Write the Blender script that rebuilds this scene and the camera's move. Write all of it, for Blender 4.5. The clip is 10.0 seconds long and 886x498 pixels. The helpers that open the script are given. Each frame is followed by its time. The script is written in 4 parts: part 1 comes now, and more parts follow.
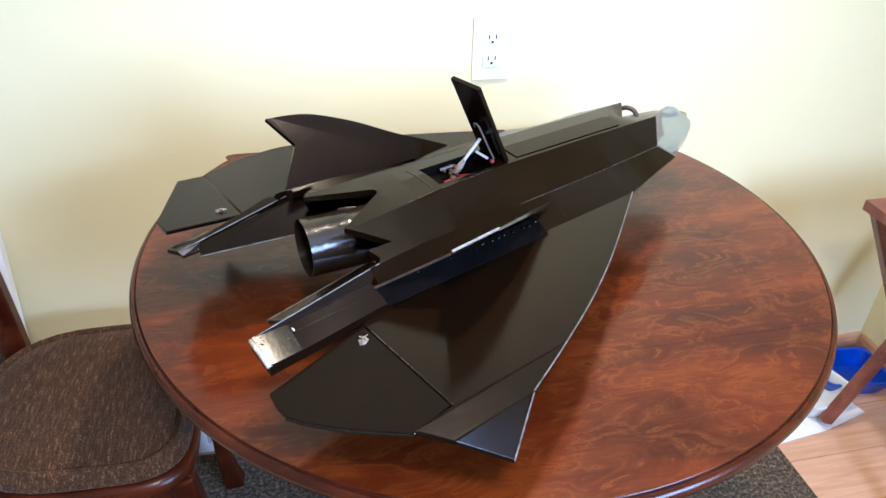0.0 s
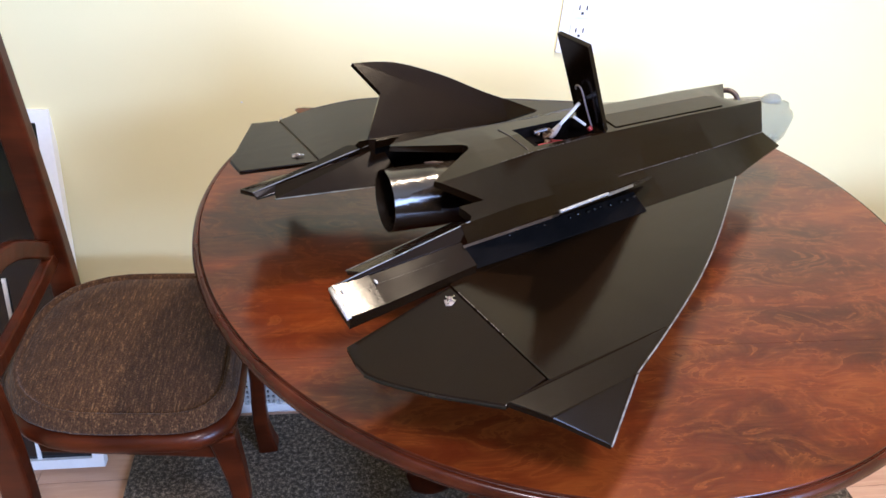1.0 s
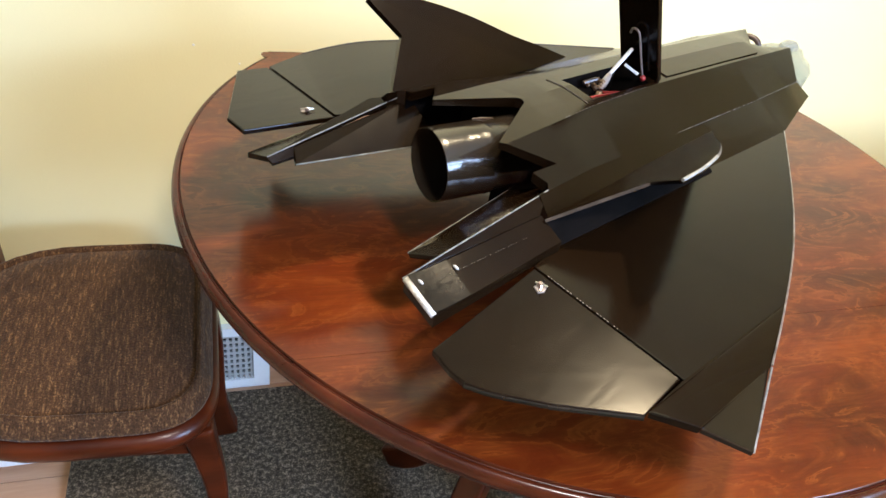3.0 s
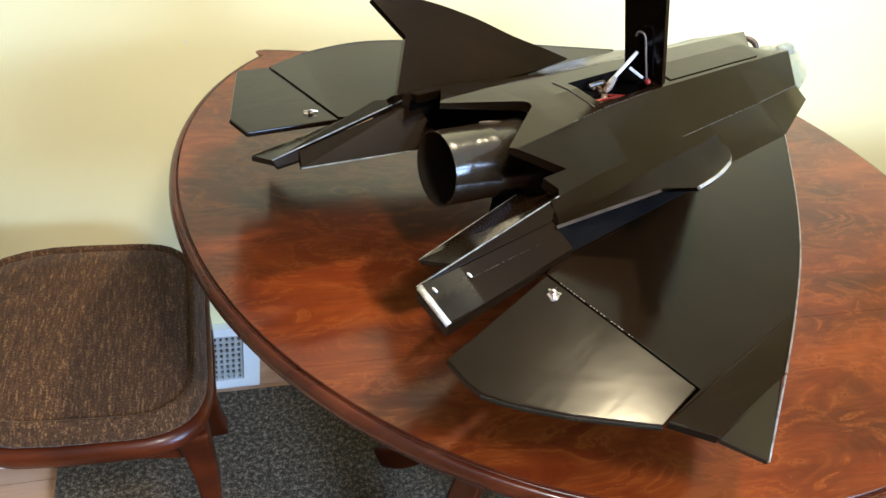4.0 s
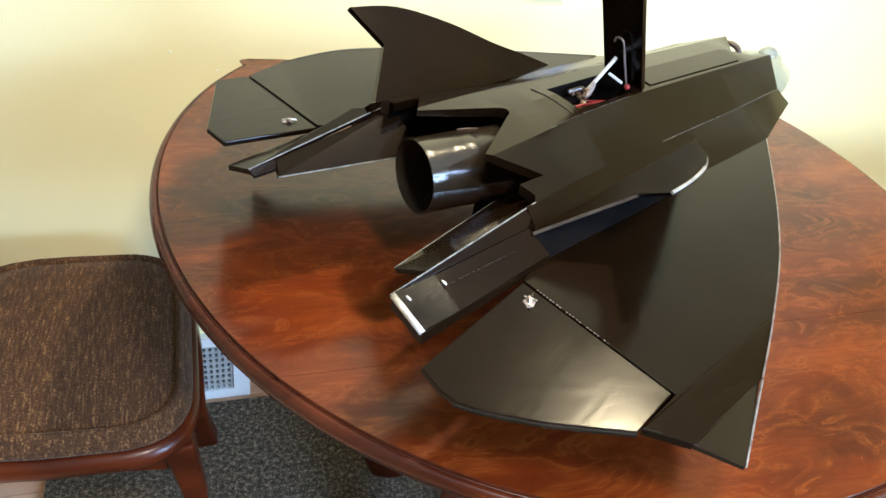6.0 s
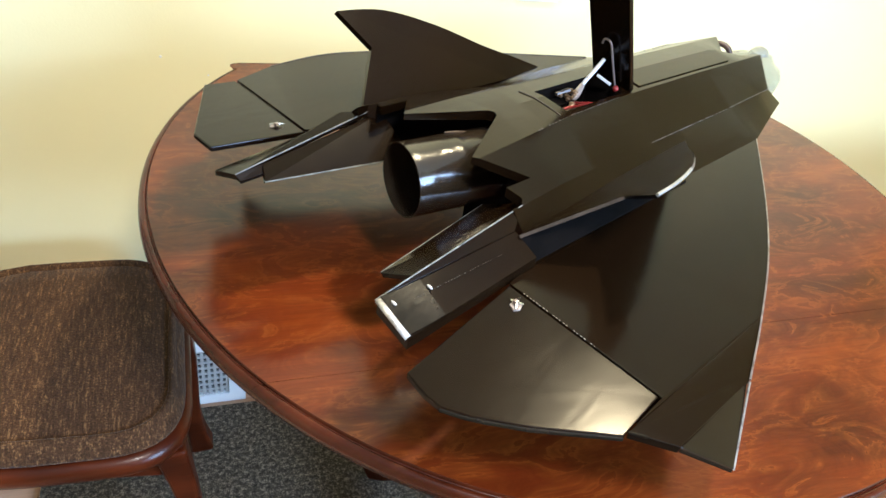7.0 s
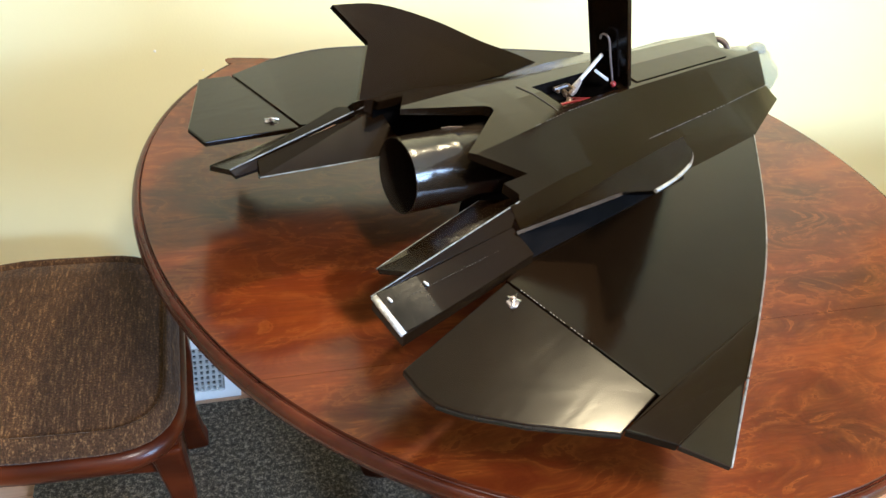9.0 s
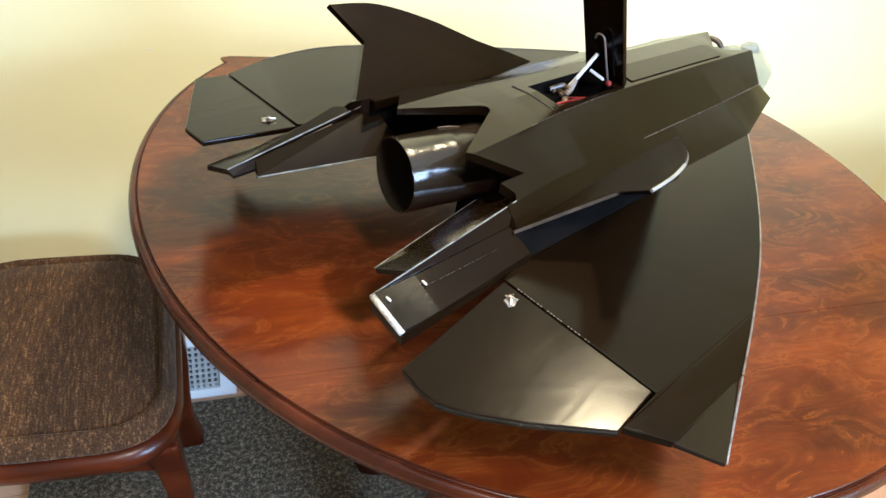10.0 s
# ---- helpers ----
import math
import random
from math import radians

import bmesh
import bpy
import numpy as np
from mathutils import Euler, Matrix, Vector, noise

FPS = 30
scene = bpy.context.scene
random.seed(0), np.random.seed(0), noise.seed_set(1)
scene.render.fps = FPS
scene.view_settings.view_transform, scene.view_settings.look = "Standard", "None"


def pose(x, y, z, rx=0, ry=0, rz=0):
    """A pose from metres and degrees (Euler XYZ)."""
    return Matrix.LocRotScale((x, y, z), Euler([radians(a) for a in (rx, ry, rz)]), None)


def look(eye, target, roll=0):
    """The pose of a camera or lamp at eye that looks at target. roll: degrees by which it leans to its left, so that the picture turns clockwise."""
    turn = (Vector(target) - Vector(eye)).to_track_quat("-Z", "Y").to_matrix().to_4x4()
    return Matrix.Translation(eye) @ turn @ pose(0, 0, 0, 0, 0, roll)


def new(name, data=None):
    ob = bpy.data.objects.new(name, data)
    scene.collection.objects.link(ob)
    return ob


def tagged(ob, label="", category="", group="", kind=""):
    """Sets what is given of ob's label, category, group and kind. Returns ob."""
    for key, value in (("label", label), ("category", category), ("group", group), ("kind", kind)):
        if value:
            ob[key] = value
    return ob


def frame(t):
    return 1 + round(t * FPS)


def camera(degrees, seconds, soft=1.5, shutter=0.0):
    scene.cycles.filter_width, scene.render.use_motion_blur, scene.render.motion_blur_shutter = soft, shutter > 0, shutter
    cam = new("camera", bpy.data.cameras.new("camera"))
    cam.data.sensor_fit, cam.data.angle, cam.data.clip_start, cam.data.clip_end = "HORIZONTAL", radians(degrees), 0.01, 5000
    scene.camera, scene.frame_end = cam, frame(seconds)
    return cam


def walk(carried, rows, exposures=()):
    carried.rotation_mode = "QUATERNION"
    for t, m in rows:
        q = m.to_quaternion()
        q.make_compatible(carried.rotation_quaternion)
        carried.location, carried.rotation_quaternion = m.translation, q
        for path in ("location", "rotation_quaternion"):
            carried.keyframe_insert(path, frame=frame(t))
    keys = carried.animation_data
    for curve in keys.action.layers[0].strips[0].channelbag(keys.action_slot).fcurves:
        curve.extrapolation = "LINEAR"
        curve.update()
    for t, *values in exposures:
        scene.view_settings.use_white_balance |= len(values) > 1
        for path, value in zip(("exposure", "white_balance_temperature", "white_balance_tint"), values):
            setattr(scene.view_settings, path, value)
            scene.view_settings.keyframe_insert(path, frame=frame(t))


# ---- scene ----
cam = camera(63.3, 10.0)
PATH = [
    (0, (0.4017, 0.4318, 1.2937), (0.7924, 2.0557, 0.1937), 1.66),
    (0.5, (0.3663, 0.4373, 1.2767), (0.7023, 2.0598, 0.1566), 4.22),
    (1, (0.3537, 0.4704, 1.2363), (0.6582, 2.0959, 0.1117), 5.40),
    (1.5, (0.3714, 0.5551, 1.1797), (0.6457, 2.177, 0.0421), 5.77),
    (2, (0.3513, 0.58, 1.1749), (0.6549, 2.1774, 0.0104), 5.10),
    (2.5, (0.2858, 0.5839, 1.1811), (0.7398, 2.1171, -0.0202), 7.33),
    (4, (0.2245, 0.6067, 1.1806), (0.8357, 2.0731, -0.0345), 11.13),
    (4.5, (0.2234, 0.608, 1.1809), (0.84, 2.0716, -0.0346), 11.40),
    (5, (0.2281, 0.6084, 1.1821), (0.8469, 2.0686, -0.0365), 11.06),
    (5.5, (0.2344, 0.6047, 1.1813), (0.8536, 2.0733, -0.0269), 10.86),
    (7, (0.2493, 0.6041, 1.1837), (0.8717, 2.0819, -0.0116), 10.17),
    (7.5, (0.252, 0.6049, 1.1809), (0.8767, 2.08, -0.0165), 10.14),
    (8, (0.2494, 0.6063, 1.1803), (0.8805, 2.0758, -0.0208), 10.43),
    (8.5, (0.2512, 0.6054, 1.1814), (0.875, 2.0755, -0.0226), 10.26),
    (9, (0.2504, 0.6073, 1.181), (0.8823, 2.076, -0.0206), 10.49),
    (9.5, (0.2513, 0.6051, 1.1809), (0.8791, 2.0768, -0.019), 10.37),
    (10, (0.2467, 0.6066, 1.184), (0.8946, 2.065, -0.0215), 10.81),
]
EXPOSURE = [(0.0, 0.05, 4600, 25), (1.0, 0.08, 4780, 29), (2.0, 0.16, 5000, 31), (2.7, 0.29, 5080, 23), (3.8, 0.42, 4880, 14), (10.0, 0.42, 4880, 14)]
walk(cam, [(t, look(eye, target, roll)) for t, eye, target, roll in PATH], EXPOSURE)

# ---- light ----
WALL_Y, RIGHT_X, LEFT_X, FRONT_Y, CEIL = 1.65, 1.87, -2.6, -3.6, 2.44
TABLE_Z = 0.75

world = bpy.data.worlds.new("daylight")
scene.world = world
world.use_nodes = True
sky = world.node_tree.nodes.new("ShaderNodeTexSky")
sky.sky_type, sky.sun_disc = "NISHITA", False
sky.sun_elevation, sky.sun_rotation = radians(40), radians(200)
world.node_tree.links.new(sky.outputs[0], world.node_tree.nodes["Background"].inputs[0])
world.node_tree.nodes["Background"].inputs[1].default_value = 0.12


def area_lamp(name, m, sx, sy, watts, colour):
    data = bpy.data.lights.new(name, "AREA")
    data.shape, data.size, data.size_y, data.energy, data.color = "RECTANGLE", sx, sy, watts, colour
    ob = new(name, data)
    ob.matrix_world = m
    return ob


# daylight entering by the window in the side wall, and two shaded pendants
WIN = (-1.32, -0.16, 0.92, 2.00)  # y from, to; z from, to
WIN_MID = ((WIN[0] + WIN[1]) / 2, (WIN[2] + WIN[3]) / 2)
LAMP = (0.47, 0.18)  # wide shade, before the table
LAMP_REAR = (0.80, 1.27)  # narrow shade, over the table
LAMP_RIM = 1.92
area_lamp("window_light", look((RIGHT_X + 0.05, *WIN_MID), (0.4, 0.65, 0.9)), WIN[1] - WIN[0] - 0.1, WIN[3] - WIN[2], 110, (0.75, 0.90, 1.0))
area_lamp("pendant_light", look((*LAMP, LAMP_RIM + 0.10), (*LAMP, 0.0)), 0.20, 0.20, 28, (1.0, 0.80, 0.53))
area_lamp("pendant_light", look((*LAMP_REAR, LAMP_RIM + 0.10), (*LAMP_REAR, 0.0)), 0.09, 0.09, 25, (1.0, 0.71, 0.31))


# ---- materials ----
class Mat:
    """A node material with short calls for the usual nodes."""

    def __init__(self, name, rough=0.5, metal=0.0, spec=0.5, coat=0.0, coat_rough=0.1):
        self.m = bpy.data.materials.new(name)
        self.m.use_nodes = True
        self.t = self.m.node_tree
        self.b = self.t.nodes["Principled BSDF"]
        self.b.inputs["Roughness"].default_value = rough
        self.b.inputs["Metallic"].default_value = metal
        self.b.inputs["Specular IOR Level"].default_value = spec
        self.b.inputs["Coat Weight"].default_value = coat
        self.b.inputs["Coat Roughness"].default_value = coat_rough
        self.co = None

    def node(self, kind, **ins):
        n = self.t.nodes.new("ShaderNode" + kind)
        for k, v in ins.items():
            self.put(n.inputs[k.replace("_", " ")], v)
        return n

    def put(self, socket, v):
        if hasattr(v, "is_output"):
            self.t.links.new(v, socket)
        else:
            socket.default_value = v

    def coords(self, scale=(1, 1, 1), rot=(0, 0, 0)):
        c = self.t.nodes.new("ShaderNodeTexCoord")
        mp = self.node("Mapping")
        mp.inputs["Scale"].default_value = scale
        mp.inputs["Rotation"].default_value = rot
        self.t.links.new(c.outputs["Object"], mp.inputs["Vector"])
        return mp.outputs[0]

    def noise(self, vec, scale, detail=4.0, rough=0.55, dist=0.0):
        return self.node("TexNoise", Vector=vec, Scale=scale, Detail=detail, Roughness=rough, Distortion=dist).outputs[0]

    def ramp(self, fac, *stops):
        r = self.t.nodes.new("ShaderNodeValToRGB")
        e = r.color_ramp.elements
        while len(e) < len(stops):
            e.new(0.5)
        for i, (pos, col) in enumerate(stops):
            e[i].position = pos
            e[i].color = (*col, 1.0) if len(col) == 3 else col
        self.t.links.new(fac, r.inputs[0])
        return r.outputs[0]

    def mix(self, fac, a, b, mode="MIX"):
        n = self.t.nodes.new("ShaderNodeMix")
        n.data_type, n.blend_type = "RGBA", mode
        self.put(n.inputs[0], fac)
        self.put(n.inputs[6], a if hasattr(a, "is_output") else (*a, 1.0))
        self.put(n.inputs[7], b if hasattr(b, "is_output") else (*b, 1.0))
        return n.outputs[2]

    def math(self, op, a, b):
        n = self.t.nodes.new("ShaderNodeMath")
        n.operation = op
        self.put(n.inputs[0], a)
        self.put(n.inputs[1], b)
        return n.outputs[0]

    def grey(self, fac, lo, hi):
        return self.ramp(fac, (0.0, (lo, lo, lo)), (1.0, (hi, hi, hi)))

    def colour(self, c):
        self.put(self.b.inputs["Base Color"], c if hasattr(c, "is_output") else (*c, 1.0))
        return self

    def rough(self, v):
        self.put(self.b.inputs["Roughness"], v)
        return self

    def bump(self, height, strength=0.2, dist=0.001):
        n = self.node("Bump", Height=height, Strength=strength, Distance=dist)
        self.t.links.new(n.outputs[0], self.b.inputs["Normal"])
        return self


def varied(name, c1, c2, rough, scale=8.0, fine=120.0, bump=0.1, bump_dist=0.001, metal=0.0, spec=0.5, coat=0.0, coat_rough=0.1, rough2=None):
    m = Mat(name, rough, metal, spec, coat, coat_rough)
    v = m.coords()
    a, b = m.noise(v, scale), m.noise(v, fine, 3.0)
    m.colour(m.mix(m.ramp(m.math("ADD", m.math("MULTIPLY", a, 0.7), m.math("MULTIPLY", b, 0.3)), (0.35, (0, 0, 0)), (0.65, (1, 1, 1))), c1, c2))
    if rough2:
        m.rough(m.grey(a, rough, rough2))
    m.bump(b, bump, bump_dist)
    return m.m


def stained_wood(name, dark, mid, light, rough=0.3, coat=0.6, coat_rough=0.12, grain=(2.2, 14, 14), scale=3.2, flame=0.35, spec=0.5):
    m = Mat(name, rough, 0, spec, coat, coat_rough)
    v = m.coords(grain)
    warp = m.noise(m.coords((3, 9, 9)), 1.7, 3.0)
    f = m.noise(v, scale, 6.0, 0.6, 1.1)
    w = m.node("TexWave", Vector=m.coords((1.1, 6.0, 6.0)), Scale=2.1, Distortion=9.0, Detail=4.0)
    w.inputs["Detail Scale"].default_value = 1.3
    streak = m.noise(m.coords((6, 240, 240)), 1.0, 3.0)
    pat = m.math("ADD", m.math("MULTIPLY", w.outputs[1], flame), m.math("MULTIPLY", f, 1.0 - flame))
    col = m.ramp(pat, (0.25, dark), (0.5, mid), (0.78, light))
    col = m.mix(m.grey(streak, 0.0, 0.35), col, dark, "MIX")
    col = m.mix(m.grey(warp, 0.0, 0.5), col, mid)
    m.colour(col)
    m.rough(m.grey(warp, rough * 0.85, rough * 1.2))
    m.bump(streak, 0.04, 0.0004)
    return m.m


def table_veneer():
    m = Mat("cherry_veneer", 0.34, 0, 0.10, 1.0, 0.15)
    m.b.inputs["Coat IOR"].default_value = 1.32
    warp = m.noise(m.coords((1.6, 5.5, 5.5)), 2.3, 3.0, 0.5, 0.6)
    fig = m.noise(m.coords((5.4, 12, 12)), 2.6, 5.0, 0.62, 0.9)
    saw = m.math("FRACT", m.math("MULTIPLY", fig, 4.6), 0.0)
    line = m.ramp(saw, (0.0, (1, 1, 1)), (0.22, (0.42, 0.42, 0.42)), (0.65, (0.0, 0.0, 0.0)), (0.97, (0.25, 0.25, 0.25)))
    pores = m.noise(m.coords((14, 420, 420)), 1.0, 3.0, 0.65)
    mottle = m.noise(m.coords((9, 22, 22)), 2.0, 4.0, 0.6)
    big = m.noise(m.coords(), 2.2, 3.0)
    base = m.ramp(warp, (0.3, (0.026, 0.0033, 0.0004)), (0.55, (0.088, 0.0138, 0.0010)), (0.75, (0.150, 0.030, 0.0020)))
    amount = m.math("MULTIPLY", line, m.math("MULTIPLY", m.grey(mottle, 0.0, 1.0), m.grey(big, 0.15, 1.0)))
    col = m.mix(m.math("MULTIPLY", amount, 0.85), base, (0.32, 0.102, 0.011))
    col = m.mix(m.grey(pores, 0.0, 0.55), col, (0.016, 0.0035, 0.0018))
    m.colour(col)
    m.rough(m.grey(mottle, 0.25, 0.38))
    m.bump(pores, 0.03, 0.0003)
    return m.m


M_TABLE = table_veneer()
M_CHAIRWOOD = stained_wood("cherry_chair_wood", (0.024, 0.0044, 0.0009), (0.052, 0.0096, 0.0018), (0.086, 0.017, 0.0032), 0.30, 0.08, 0.15, spec=0.2)
M_RIM = stained_wood("dark_cherry_moulding", (0.022, 0.0048, 0.0014), (0.044, 0.0088, 0.0024), (0.072, 0.016, 0.0042), 0.24, 0.1, 0.12, spec=0.28)
M_TRAYWOOD = stained_wood("brown_tray_wood", (0.13, 0.035, 0.02), (0.20, 0.06, 0.035), (0.28, 0.09, 0.05), 0.35, 0.3, 0.2)
M_OAK = stained_wood("oak_baseboard", (0.34, 0.18, 0.09), (0.46, 0.26, 0.14), (0.58, 0.36, 0.20), 0.4, 0.2, 0.2)


def jet_black():
    m = Mat("glossy_black_film", 0.2, 0.0, 0.155, 0.0)
    v = m.coords()
    blotch, grit, cloud = m.noise(v, 9.0, 4.0), m.noise(v, 1100.0, 2.0), m.noise(v, 38.0, 4.0)
    m.colour(m.mix(m.grey(blotch, 0.0, 1.0), (0.0040, 0.0020, 0.0008), (0.0080, 0.0041, 0.0016)))
    m.rough(m.mix(m.grey(cloud, 0.0, 0.6), m.grey(blotch, 0.10, 0.20), (0.27, 0.27, 0.27)))
    m.bump(m.math("ADD", m.math("MULTIPLY", grit, 0.08), m.math("ADD", m.math("MULTIPLY", m.noise(v, 70.0, 3.0), 0.5), m.math("MULTIPLY", m.noise(m.coords((14, 34, 34)), 1.0, 2.0, 0.5, 0.8), 2.4))), 0.10, 0.0008)
    return m.m


M_JET = jet_black()
M_JETEDGE = varied("scuffed_foam_edge", (0.020, 0.017, 0.014), (0.075, 0.068, 0.060), 0.5, 60, 500, 0.2)
# scuffed edges, and the painted highlights on the boom's folds
M_SCUFFGLINT = varied("whitish_scuff_glint", (0.022, 0.020, 0.018), (0.18, 0.175, 0.17), 0.45, 85, 500, 0.2)
M_BARE = varied("bare_brown_foam", (0.018, 0.013, 0.009), (0.048, 0.036, 0.027), 0.75, 60, 700, 0.4, spec=0.08)
M_PALE = varied("pale_edge_tape", (0.12, 0.12, 0.117), (0.26, 0.26, 0.255), 0.5, 60, 500, 0.3, spec=0.3)
# near-black for the jet's recesses, their shade put into the colour
M_INSIDE = varied("recess_shade_black", (0.0022, 0.0019, 0.0017), (0.005, 0.004, 0.0036), 0.9, 30, 200, spec=0.03)
M_NOZZLE = varied("glossy_black_tube", (0.010, 0.0075, 0.005), (0.020, 0.015, 0.010), 0.19, 25, 75, 0.45, 0.0018, spec=0.45, coat=0.3, coat_rough=0.12)
M_TAPE = varied("clear_glossy_tape", (0.004, 0.003, 0.002), (0.012, 0.009, 0.006), 0.16, 45, 190, 0.16, 0.0008, spec=0.26, rough2=0.26)
# pale base colour carries the lamp's glint on the boom's rolled end
M_EDGEGLINT = varied("pale_tape_glint", (0.34, 0.32, 0.28), (0.74, 0.71, 0.66), 0.28, 90, 400, 0.3, metal=0.35)
M_STEEL = varied("bright_steel", (0.55, 0.55, 0.56), (0.75, 0.75, 0.76), 0.22, 60, 400, 0.05, metal=1.0)
M_DULL = varied("dull_brown_wire", (0.16, 0.12, 0.11), (0.30, 0.24, 0.22), 0.45, 60, 300, 0.1, metal=0.5)
M_WHITEPLASTIC = varied("white_plastic", (0.72, 0.72, 0.70), (0.80, 0.80, 0.78), 0.35, 20, 300, 0.03)
M_GREYROD = varied("grey_plastic_rod", (0.42, 0.42, 0.44), (0.55, 0.55, 0.56), 0.4, 60, 300)
M_RED = varied("red_wire", (0.14, 0.008, 0.007), (0.22, 0.012, 0.010), 0.4, 60, 300)
M_CLEVIS = varied("pale_metal_clevis", (0.20, 0.17, 0.155), (0.42, 0.36, 0.33), 0.3, 120, 600, 0.3, metal=0.4)
M_BRASS = varied("copper_motor", (0.14, 0.085, 0.05), (0.34, 0.23, 0.14), 0.35, 60, 300, metal=0.8)
M_HOOP = varied("dark_brown_plastic", (0.035, 0.022, 0.016), (0.06, 0.038, 0.028), 0.4, 40, 200)


def clear_plastic():
    m = Mat("clear_canopy_plastic", 0.06)
    m.b.inputs["Transmission Weight"].default_value = 0.75
    m.b.inputs["IOR"].default_value = 1.3
    m.colour((0.55, 0.60, 0.60))
    m.bump(m.noise(m.coords(), 40.0, 2.0), 0.1, 0.001)
    return m.m


def smoky_plastic():
    m = Mat("smoky_clear_plastic", 0.06)
    m.b.inputs["Transmission Weight"].default_value = 0.8
    m.b.inputs["IOR"].default_value = 1.1
    v = m.coords()
    m.colour(m.mix(m.grey(m.noise(v, 25.0, 3.0), 0.0, 1.0), (0.30, 0.335, 0.325), (0.50, 0.54, 0.52)))
    m.bump(m.noise(v, 30.0, 2.0), 0.25, 0.002)
    return m.m


M_CLEAR = clear_plastic()
M_NOSE = smoky_plastic()


def wall_paint():
    m = Mat("cream_wall_paint", 0.6, 0, 0.35)
    v = m.coords()
    big, fine = m.noise(v, 1.3, 3.0), m.noise(v, 260.0, 3.0)
    m.colour(m.mix(m.grey(big, 0.2, 0.8), (0.825, 0.752, 0.42), (0.85, 0.782, 0.46)))
    m.bump(m.math("ADD", fine, m.math("MULTIPLY", m.noise(v, 45.0, 3.0), 0.7)), 0.15, 0.0012)
    return m.m


M_WALL = wall_paint()
M_CEIL = varied("white_ceiling_paint", (0.76, 0.75, 0.72), (0.80, 0.79, 0.76), 0.8, 3, 200, 0.2)
M_WHITE = varied("white_gloss_paint", (0.76, 0.76, 0.75), (0.82, 0.82, 0.81), 0.3, 12, 150, 0.05)
# register bars greyed for the shade of table and chair
M_REGISTERSHADE = varied("shaded_register_white", (0.34, 0.33, 0.31), (0.46, 0.45, 0.42), 0.55, 40, 300, 0.1)
M_SLOT = varied("black_slot", (0.01, 0.01, 0.01), (0.02, 0.02, 0.02), 0.6)
M_DARKGLASS = varied("dark_glass", (0.006, 0.007, 0.009), (0.010, 0.011, 0.014), 0.06, 6, 40, 0.01, spec=0.6)
M_BLUE = varied("blue_plastic", (0.010, 0.045, 0.42), (0.016, 0.065, 0.52), 0.3, 15, 200, 0.05)
M_FROST = varied("frosted_white_plastic", (0.62, 0.68, 0.74), (0.74, 0.79, 0.83), 0.3, 10, 150, 0.05)
M_PAPER = varied("white_paper", (0.78, 0.78, 0.77), (0.84, 0.84, 0.83), 0.6, 20, 200, 0.2, 0.002)


def carpet():
    m = Mat("grey_carpet", 0.95, 0, 0.1)
    v = m.coords()
    a, b, c = m.noise(v, 120.0, 3.0, 0.7), m.noise(v, 330.0, 2.0), m.noise(v, 5.0, 3.0)
    f = m.math("ADD", m.math("MULTIPLY", a, 0.65), m.math("MULTIPLY", b, 0.35))
    col = m.ramp(f, (0.36, (0.019, 0.0148, 0.0102)), (0.5, (0.074, 0.058, 0.040)), (0.64, (0.30, 0.236, 0.165)))
    m.colour(m.mix(m.grey(c, 0.0, 0.35), col, (0.070, 0.056, 0.040)))
    m.bump(f, 1.0, 0.006)
    return m.m


M_CARPET = carpet()


def seat_fabric():
    m = Mat("brown_chenille", 0.9, 0, 0.15)
    v = m.coords()
    a = m.noise(m.coords((230, 30, 120)), 1.3, 4.0, 0.7)
    b, c = m.noise(v, 420.0, 2.0), m.noise(v, 9.0, 3.0)
    f = m.math("ADD", m.math("MULTIPLY", a, 0.6), m.math("MULTIPLY", b, 0.4))
    col = m.ramp(f, (0.38, (0.020, 0.0092, 0.0038)), (0.53, (0.056, 0.0275, 0.0110)), (0.68, (0.235, 0.132, 0.050)))
    m.colour(m.mix(m.grey(c, 0.0, 0.4), col, (0.052, 0.026, 0.013)))
    m.b.inputs["Sheen Weight"].default_value = 0.15
    m.b.inputs["Sheen Roughness"].default_value = 0.4
    m.bump(f, 0.8, 0.003)
    return m.m


M_FABRIC = seat_fabric()


def plank_wood():
    m = Mat("light_laminate", 0.35, 0, 0.5, 0.2, 0.2)
    info = m.t.nodes.new("ShaderNodeObjectInfo")
    f = m.noise(m.coords((3, 40, 40)), 2.0, 5.0, 0.6, 0.6)
    col = m.ramp(f, (0.3, (0.52, 0.30, 0.18)), (0.55, (0.64, 0.40, 0.25)), (0.75, (0.74, 0.50, 0.33)))
    m.colour(m.mix(m.math("MULTIPLY", info.outputs["Random"], 0.45), col, (0.42, 0.23, 0.13)))
    m.bump(f, 0.1, 0.0006)
    return m.m


M_PLANK = plank_wood()


# ---- mesh tools ----
def mesh_ob(name, bm, mat, parent=None, label="", smooth=False):
    bmesh.ops.recalc_face_normals(bm, faces=bm.faces)
    me = bpy.data.meshes.new(name)
    bm.to_mesh(me)
    bm.free()
    me.materials.append(mat)
    if smooth:
        for p in me.polygons:
            p.use_smooth = True
    ob = new(name, me)
    if parent:
        ob.parent = parent
    if label:
        ob["label"] = label
    return ob


def part(name, bm, material, parent, label="", smooth=False):
    return mesh_ob(name, bm, material, parent, label, smooth)


def thing(name, m, label, category, group="", kind=""):
    ob = new(name)
    ob.empty_display_size = 0.05
    ob.matrix_world = m
    return tagged(ob, label, category, group, kind)


